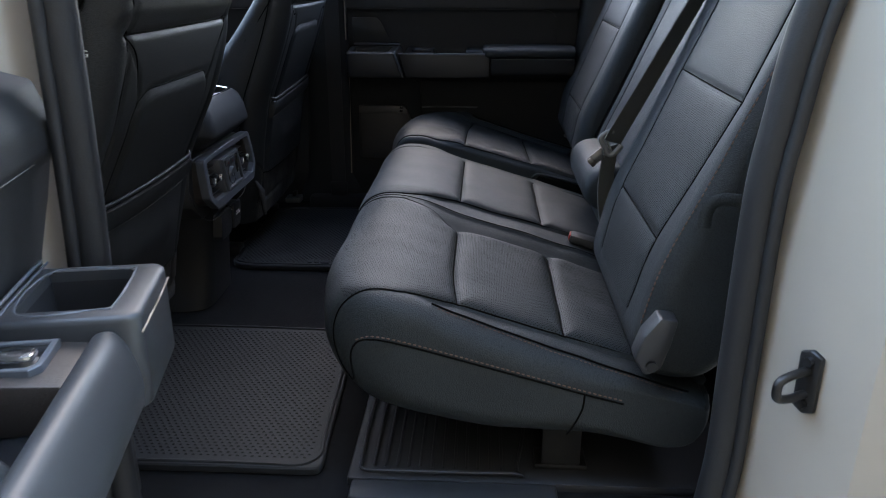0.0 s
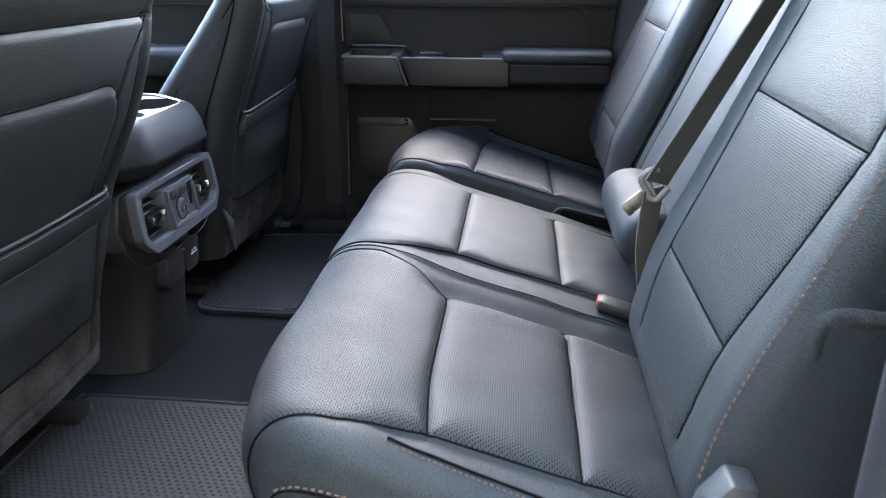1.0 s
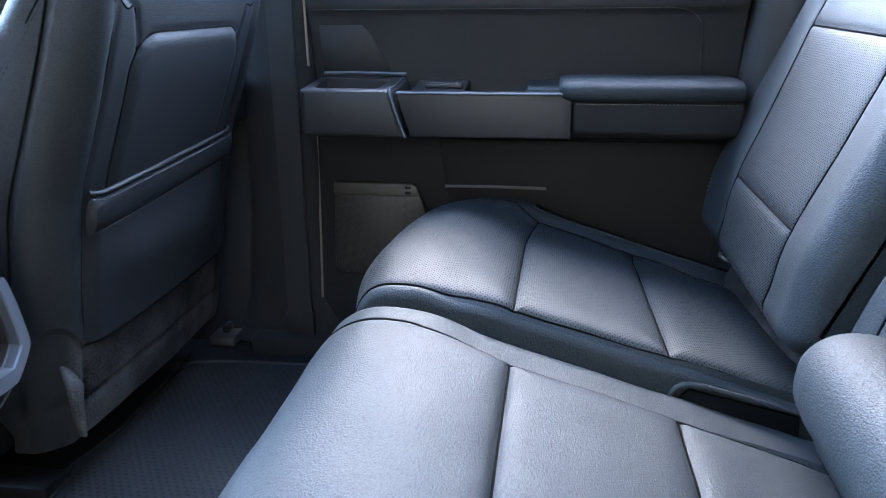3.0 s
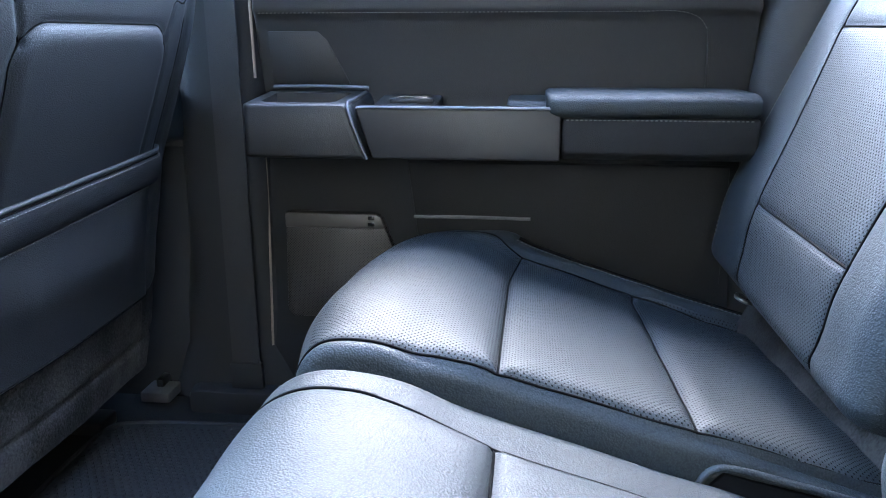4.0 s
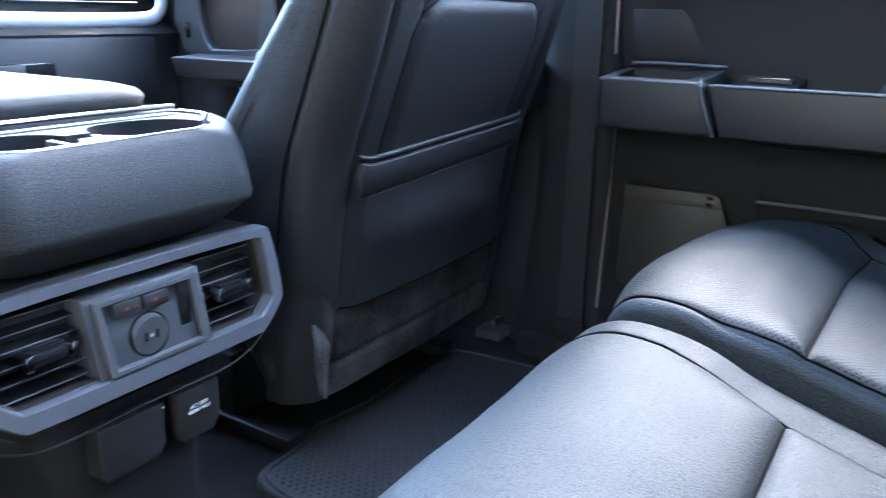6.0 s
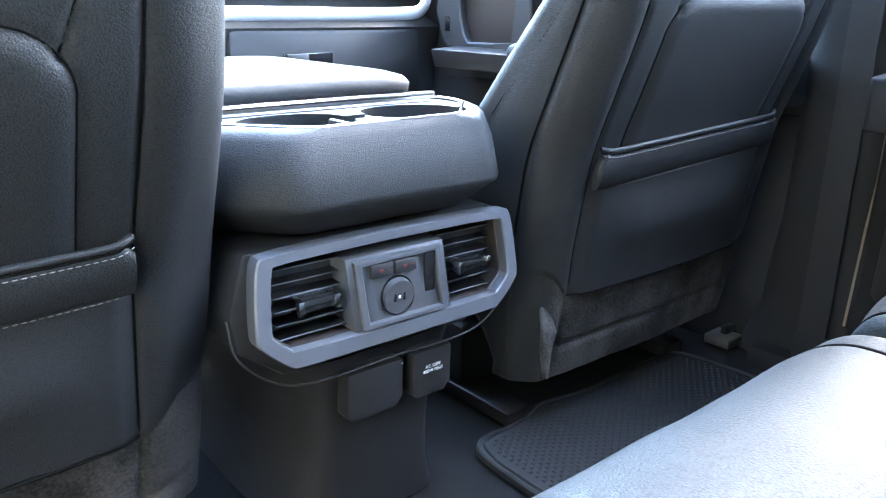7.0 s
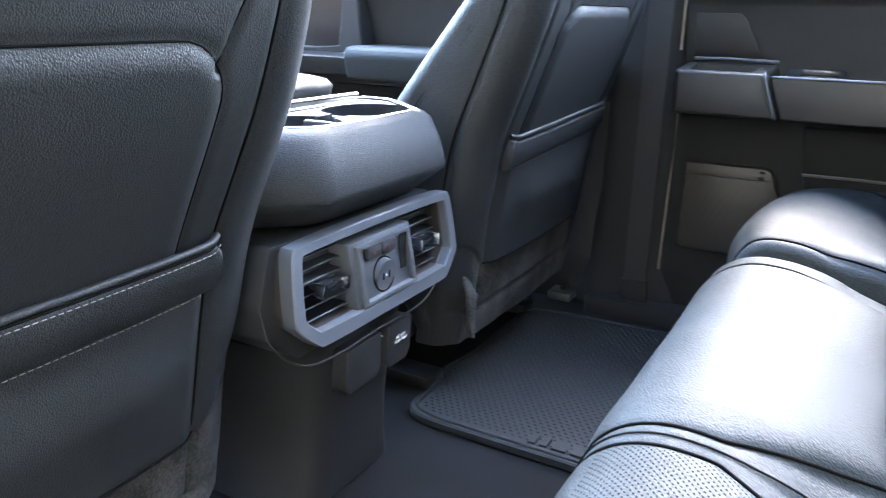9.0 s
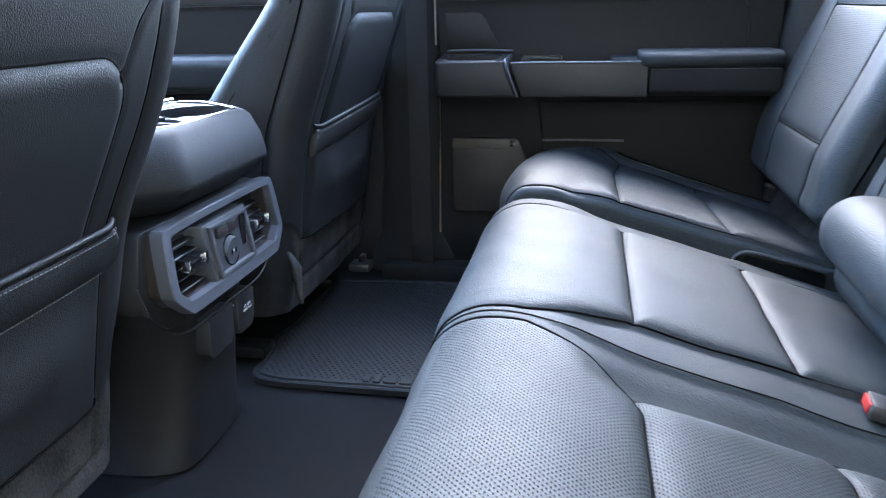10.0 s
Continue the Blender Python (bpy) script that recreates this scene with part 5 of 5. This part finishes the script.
def door(name, origin, turn, sgn, label, front=False):
    """A door from its hinge: x along it, D into the cab (sgn gives the side), z up."""
    ob = tagged(new(name), label, "car door", "", "")
    ob.matrix_basis = Matrix.Translation(origin) @ pose(0, 0, 0, 0, 0, turn)
    L = 0.76 if not front else 1.03
    P = lambda x, z, d: (x, sgn * d, z)
    P_plane = lambda u, v, d: (u, sgn * d, v)

    def bar(nm, prof, x0, x1, mat, lab="", parent=ob, bevel=0.004, segs=2):
        return prism(nm, prof, lambda u, v, d: (d, sgn * u, v), x0, x1, mat, parent, lab, bevel, segs)
    # outer skin and inner panel
    bar("skin", [(-0.14, -0.12), (-0.10, -0.12), (-0.10, 0.76), (-0.13, 0.76), (-0.16, 0.35)], -0.25 if front else -0.06, L, PAINT, "warm white painted door skin")
    bar("lower_panel", [(-0.10, -0.04), (0.02, -0.03), (0.030, 0.10), (0.012, 0.24), (0.004, 0.42), (-0.10, 0.42)], -0.25 if front else (-0.05 if sgn > 0 else 0.02), L - 0.02, MATT_PLASTIC, "black moulded lower panel")
    up = [(-0.10, 0.41), (0.0, 0.41), (0.0, 0.50), (0.010, 0.56), (0.022, 0.615), (0.030, 0.626), (0.030, 0.66), (0.016, 0.70), (-0.03, 0.735), (-0.10, 0.74)]
    bar("upper_panel", up, -0.25 if front else (-0.05 if sgn > 0 else 0.02), L - 0.015, SOFT_PLASTIC, "soft black upper panel", bevel=0.006, segs=3)
    stitches("stitching", [[P(x, 0.6225, 0.0305) for x in np.linspace(0.03, L - 0.13, 14)] + [P(L - 0.100, 0.614, 0.0275), P(L - 0.085, 0.596, 0.020)]], STITCH, ob, 0.006, 0.004, 0.0006)
    tube("seam", [P(L - 0.085, 0.600, 0.020), P(L - 0.081, 0.56, 0.012), P(L - 0.078, 0.515, 0.003)], 0.002, SOFT_PLASTIC, ob, "", steps=12)
    if front:
        bar("armrest", [(-0.02, 0.43), (0.13, 0.44), (0.145, 0.50), (0.13, 0.515), (-0.02, 0.515)], 0.42, L - 0.03, LEATHER, "padded leather armrest", bevel=0.012, segs=3)
        bar("switch_panel", [(-0.02, 0.44), (0.12, 0.45), (0.13, 0.49), (-0.02, 0.50)], 0.16, 0.42, SATIN, "satin switch panel")
        ring_plate("grab_frame", [(0.084, 0.575), (0.100, 0.628), (0.20, 0.640), (0.40, 0.640), (0.415, 0.490), (0.30, 0.480), (0.160, 0.480), (0.115, 0.502)],
                   [(0.178, 0.560), (0.172, 0.612), (0.22, 0.626), (0.36, 0.626), (0.345, 0.510), (0.28, 0.506), (0.205, 0.506), (0.190, 0.522)], P_plane, 0.0, 0.055, GREY_TRIM, ob, "grey satin grab handle frame", 0.004)
        prism("grab_recess", [(0.168, 0.62), (0.25, 0.632), (0.38, 0.632), (0.36, 0.495), (0.18, 0.495)], P_plane, 0.0, 0.036, BROWN, ob, "dark brown grab recess", 0.003)
        box("lock_switch", P(0.132, 0.545, 0.0555), (0.018, 0.004, 0.034), GLOSS, ob, "black lock switch", 0.002)
        tube("speaker_rim", [P(0.30, 0.66, 0.034), P(0.42, 0.645, 0.036), P(0.55, 0.652, 0.036), P(0.62, 0.66, 0.034)], 0.004, SOFT_PLASTIC, ob, "", steps=30)
        bar("map_pocket", [(0.0, 0.05), (0.07, 0.06), (0.075, 0.20), (0.06, 0.21), (0.0, 0.21)], 0.10, 0.62, PLASTIC, "black map pocket", bevel=0.006)
        return ob
    if sgn > 0:
        return near_door_details(ob, P, bar)
    # tray at the front end of the armrest shelf: a shell round a deep well
    t0, t1 = 0.030, 0.185
    outer = [(t0, 0.004), (t0 + 0.004, 0.130), (t0 + 0.012, 0.142), (t1 - 0.006, 0.142), (t1 + 0.004, 0.130), (t1 + 0.006, 0.004)]
    tray = prism("tray", outer, lambda u, v, d: (u + (0.508 - d) * (0.30 if u > 0.1 else 0.0), sgn * v, d + 0.002 - (0.065 * v if d > 0.47 else 0.0)), 0.425, 0.508, PLASTIC, ob, "black moulded tray", 0.006)
    tool = lofted("cutting_tool", [[(t0 + 0.022, sgn * 0.030, z), (t0 + 0.026, sgn * 0.112, z), (t0 + 0.034, sgn * 0.120, z), (t1 - 0.030, sgn * 0.120, z), (t1 - 0.022, sgn * 0.112, z), (t1 - 0.018, sgn * 0.030, z)] for z in (0.53, 0.445)], PLASTIC)
    bpy.context.view_layer.update()
    tool.matrix_basis = ob.matrix_basis
    bpy.context.view_layer.update()
    subtract(tray, tool)
    tube("tray_edge", [P(t1 + 0.0005, 0.509, 0.02), P(t1 + 0.001, 0.504, 0.10), P(t1 - 0.001, 0.500, 0.136), P(t1 + 0.010, 0.47, 0.146), P(t1 + 0.026, 0.428, 0.146)], 0.0028, DARK_SILVER, ob, "satin grey trim edge", steps=30)
    tube("tray_back_edge", [P(t0 + 0.012, 0.516, 0.012), P(0.10, 0.517, 0.012), P(t1 + 0.004, 0.515, 0.012)], 0.003, SILVER, ob, "pale satin rear edge", steps=12)
    prism("corner_cover", [(0.040, 0.597), (0.115, 0.597), (0.128, 0.585), (0.160, 0.520), (0.040, 0.520)], lambda u, v, d: (u, sgn * (d + (v - 0.50) * 0.185), v), -0.01, 0.0025, SOFT_PLASTIC, ob, "", 0.001)
    tube("door_edge", [P(0.020, 0.53, 0.030), P(0.019, 0.70, 0.034), P(0.010, 0.735, 0.02)], 0.0022, EDGE, ob, "pale bare edge of the door trim", steps=14)
    tube("door_edge", [P(0.021, 0.10, 0.032), P(0.021, 0.30, 0.014), P(0.021, 0.43, 0.010)], 0.0020, EDGE, ob, "pale bare edge of the door trim", steps=14)
    # fascia with its bright upper edge, and the well of the grab handle
    prism("fascia", [(t1 + 0.009, 0.4975), (0.472, 0.4975), (0.472, 0.428), (t1 + 0.033, 0.428)], lambda u, v, d: (u, sgn * (d + 0.004 * smooth_step((0.4975 - v) / 0.06)), v), 0.100, 0.137, SATIN, ob, "warm satin fascia of the armrest", 0.003, 3)
    bar("fascia_back", [(0.002, 0.430), (0.100, 0.430), (0.100, 0.468), (0.002, 0.468)], t1 + 0.040, 0.470, PLASTIC, "", bevel=0.002)
    tube("fascia_edge", [P(t1 + 0.012, 0.497, 0.136), P(0.33, 0.497, 0.137), P(0.472, 0.497, 0.136)], 0.0025, SILVER, ob, "satin edge", steps=20)
    bar("shelf", [(0.0, 0.469), (0.098, 0.469), (0.098, 0.495), (0.0, 0.505)], t1 + 0.024, 0.30, PLASTIC, "black switch plate")
    sw = box("window_switch", P(0.262, 0.501, 0.06), (0.062, 0.026, 0.008), PLASTIC, ob, "black window switch", 0.003)
    box("switch_chrome", P(0.262, 0.5062, 0.068), (0.050, 0.004, 0.0015), CHROME, sw, "", 0.0008)
    bar("grab_well", [(0.0, 0.470), (0.09, 0.470), (0.09, 0.476), (0.0, 0.476)], 0.30, 0.44, GLOSS, "", bevel=0.002)
    # padded armrest with stitched edge
    rings = []
    for x, s in ((0.452, 0.80), (0.457, 0.94), (0.469, 1.0), (0.60, 1.0), (0.715, 0.97), (0.728, 0.85)):
        ring = []
        for i in range(28):
            a = 2 * math.pi * i / 28
            ring.append((x, sgn * (0.067 + 0.076 * s * math.copysign(abs(math.cos(a)) ** 0.55, math.cos(a))), 0.499 + 0.020 * s * math.copysign(abs(math.sin(a)) ** 0.7, math.sin(a))))
        rings.append(ring)
    lofted("armrest_pad", rings, LEATHER, ob, "padded black leather armrest")
    bar("armrest_base", [(0.0, 0.428), (0.122, 0.428), (0.134, 0.438), (0.137, 0.486), (0.0, 0.486)], 0.4732, 0.728, MATT_PLASTIC, "", bevel=0.006, segs=3)
    stitches("stitching", [[P(x, 0.4835, 0.1425) for x in np.linspace(0.478, 0.722, 10)]], STITCH, ob, 0.006, 0.004, 0.0007)
    bar("armrest_step", [(0.0, 0.470), (0.096, 0.470), (0.098, 0.496), (0.088, 0.504), (0.0, 0.506)], 0.398, 0.460, LEATHER, "low front step of the padded armrest", bevel=0.007, segs=3)
    # speaker grille, pocket edge
    gr = [(0.052, 0.323), (0.195, 0.323), (0.205, 0.318), (0.232, 0.25), (0.232, 0.165), (0.224, 0.155), (0.06, 0.155), (0.052, 0.165)]
    g = prism("speaker_grille", gr, lambda u, v, d: (u, sgn * (d + (0.33 - v) * 0.10), v), 0.0, 0.022, GRILLE, ob, "perforated dark speaker grille", 0.004)
    prism("grille_band", [(0.052, 0.323), (0.195, 0.323), (0.205, 0.318), (0.212, 0.300), (0.052, 0.300)], lambda u, v, d: (u, sgn * (d + (0.33 - v) * 0.10), v), 0.018, 0.0245, BAND, g, "plain satin band", 0.002)
    for dx, dz in ((0, 0.006), (0, -0.004)):
        box("maker_mark", (0.190, sgn * 0.0268, 0.311 + dz), (0.010, 0.001, 0.0055), GLOSS, g, "", 0.0003)
    tube("pocket_edge", [P(0.256, 0.3195, 0.0175), P(0.34, 0.3205, 0.018), P(0.436, 0.3195, 0.0175)], 0.0026, POCKET_LINE, ob, "pale pocket edge", steps=20)
    prism("pocket_front", [(0.246, 0.405), (0.725, 0.405), (0.725, 0.12), (0.30, 0.12), (0.272, 0.150), (0.262, 0.28)], P_plane, -0.02, 0.0165, MATT_PLASTIC, ob, "black moulded door pocket", 0.005)
    return ob


POCKET_LINE = surface("pale_pocket_edge", (0.12, 0.123, 0.13), 0.45, vary=0.35, vary_size=25)
BAND = surface("satin_grille_band", (0.062, 0.055, 0.050), 0.45, metal=0.2, vary=0.1)
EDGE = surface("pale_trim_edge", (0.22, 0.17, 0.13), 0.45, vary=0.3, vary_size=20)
GRILLE = surface("speaker_grille", (0.040, 0.036, 0.034), 0.5, metal=0.2, vary=0.1, perforated=(0, 2, 0.0042))
far_door = door("rear_door", (-0.455, 2.50, 0.0), 0, -1, "closed rear door with black trim, armrest and speaker grille")
near_door = door("rear_door", (-0.502, 0.780, -0.078), -78.5, 1, "open rear door with black trim and moulded tray")
front_far = door("front_door", (-1.56, 2.505, 0.0), 0, -1, "closed front passenger door with black trim", True)
front_near = door("front_door", (-1.56, 2 * CY - 2.505, 0.0), 0, 1, "closed front driver door with black trim", True)

# ---- belts, buckles, striker ----
belt = thing("seat_belt", (0.30, 1.44, 0.40), "grey webbing seat belt hanging with chrome tongue", "seat belt")


def webbing(name, pts, width, parent, mat=BELT, thick=0.0014):
    """A flat band through points, each with the direction of its width."""
    c, _, _ = curve_points([p for p, _ in pts], 60)
    w, _, _ = curve_points([d for _, d in pts], 60)
    rings = []
    for i in range(len(c)):
        d = Vector(c[min(i + 1, 59)]) - Vector(c[max(i - 1, 0)])
        s = Vector(w[i]).normalized() * width / 2
        nrm = s.cross(d).normalized() * thick
        p = Vector(c[i])
        rings.append([p - s - nrm, p + s - nrm, p + s + nrm, p - s + nrm])
    return lofted(name, rings, mat, parent, "", sharp=60)


o = Vector(belt.location)
webbing("webbing", [(Vector(p) - o, d) for p, d in (((0.500, 1.40, 0.96), (0.52, 0.84, -0.20)), ((0.375, 1.425, 0.70), (0.52, 0.84, -0.20)), ((0.300, 1.445, 0.54), (0.62, 0.74, -0.25)), ((0.246, 1.455, 0.428), (0.75, 0.55, -0.30)))], 0.046, belt)
webbing("lower_webbing", [(Vector(p) - o, d) for p, d in (((0.244, 1.455, 0.420), (0.75, 0.55, 0.1)), ((0.240, 1.456, 0.34), (0.8, 0.5, 0.1)), ((0.250, 1.455, 0.26), (0.8, 0.5, 0)), ((0.270, 1.455, 0.19), (0.8, 0.5, 0)))], 0.038, belt)
PALE_METAL = surface("pale_tongue", (0.22, 0.22, 0.215), 0.36, metal=0.4, vary=0.08)
tongue = tube("tongue", [Vector((x, 1.447, z)) - o for x, z in ((0.247, 0.451), (0.232, 0.446), (0.2235, 0.436), (0.2305, 0.421), (0.2385, 0.407), (0.249, 0.4065), (0.263, 0.423))], 0.0036, PALE_METAL, belt, "pale metal latch tongue", steps=50, flat=1.4)
tube("slot_bar", [Vector((x, 1.447, z)) - o for x, z in ((0.2300, 0.440), (0.2375, 0.426), (0.2450, 0.411))], 0.0022, PALE_METAL, tongue, "", steps=12)
box("blade", Vector((0.218, 1.447, 0.400)) - o, (0.034, 0.004, 0.020), ZINC, tongue, "bright steel blade", 0.0015, pose(0, 0, 0, 0, -43, 0))
box("blade_tip", Vector((0.2085, 1.444, 0.390)) - o, (0.010, 0.005, 0.018), ZINC, tongue, "", 0.0015, pose(0, 0, 0, 0, -43, 0))

for at, rz, lab in (((0.216, 1.476, 0.219), -8, "black belt buckle with red button lying on the bench"), ((0.215, 1.945, 0.215), -4, "black belt buckle tucked beside the far cushion")):
    b = thing("belt_buckle", at, lab, "buckle", "rear belt buckles")
    b.rotation_euler = (0, radians(14), radians(rz))
    box("body", (0, 0, 0), (0.075, 0.036, 0.018), PLASTIC, b, "", 0.005)
    box("button", (-0.0365, 0, 0.001), (0.006, 0.026, 0.011), RED_BUTTON, b, "red release button", 0.0015)
    box("stalk", (0.055, 0, -0.004), (0.05, 0.022, 0.006), STEEL, b, "", 0.002)

far_belt = thing("seat_belt", (0.40, 2.46, 0.62), "dark webbing seat belt on the far rear pillar", "seat belt")
o = Vector(far_belt.location)
webbing("webbing", [(Vector(p) - o, d) for p, d in (((0.47, 2.44, 1.05), (1, 0.1, 0)), ((0.42, 2.435, 0.75), (1, 0.1, 0)), ((0.385, 2.435, 0.55), (1, 0.1, 0)), ((0.37, 2.44, 0.30), (1, 0.1, 0)))], 0.046, far_belt, DARK_BELT)
mid_belt = thing("seat_belt", (-0.50, 2.44, 0.6), "dark webbing front seat belt on the middle pillar", "seat belt")
o = Vector(mid_belt.location)
webbing("webbing", [(Vector(p) - o, d) for p, d in (((-0.475, 2.455, 1.10), (1, 0, 0)), ((-0.475, 2.452, 0.75), (1, 0, 0)), ((-0.475, 2.452, 0.35), (1, 0, 0)), ((-0.475, 2.450, 0.05), (1, 0, 0)))], 0.046, mid_belt, DARK_BELT)

for owner, at in ((far_belt, (0.37, 2.437, 0.28)), (mid_belt, (-0.475, 2.452, 0.05))):
    box("anchor_cover", Vector(at) - Vector(owner.location), (0.056, 0.014, 0.05), MATT_PLASTIC, owner, "black plastic anchor cover", 0.006)

striker = thing("door_striker", (0.352, 0.737, 0.324), "black steel door striker bolted to the painted jamb", "door striker")
so = [(-0.013, -0.032), (0.0, -0.038), (0.013, -0.032), (0.013, 0.032), (0.0, 0.038), (-0.013, 0.032)]
prism("plate", so, lambda u, v, d: tuple((pose(0, 0, 0, 0, 0, -57) @ Vector((u, -d, v)))), -0.002, 0.006, STEEL, striker, "", 0.0025)
W = pose(0, 0, 0, 0, 0, -57)
tube("loop", [tuple(W @ Vector(p)) for p in ((0.0, -0.004, 0.014), (-0.002, -0.028, 0.014), (-0.004, -0.044, 0.010), (-0.004, -0.048, 0.0), (-0.004, -0.044, -0.010), (-0.002, -0.028, -0.014), (0.0, -0.004, -0.014))], 0.005, STEEL, striker, "", steps=40, sides=10)
for z in (-0.025, 0.025):
    bm = bmesh.new()
    bmesh.ops.create_cone(bm, cap_ends=True, segments=12, radius1=0.006, radius2=0.0055, depth=0.006, matrix=W @ Matrix.Translation((0, -0.008, z)) @ pose(0, 0, 0, 90))
    part("bolt", bm, STEEL, striker)
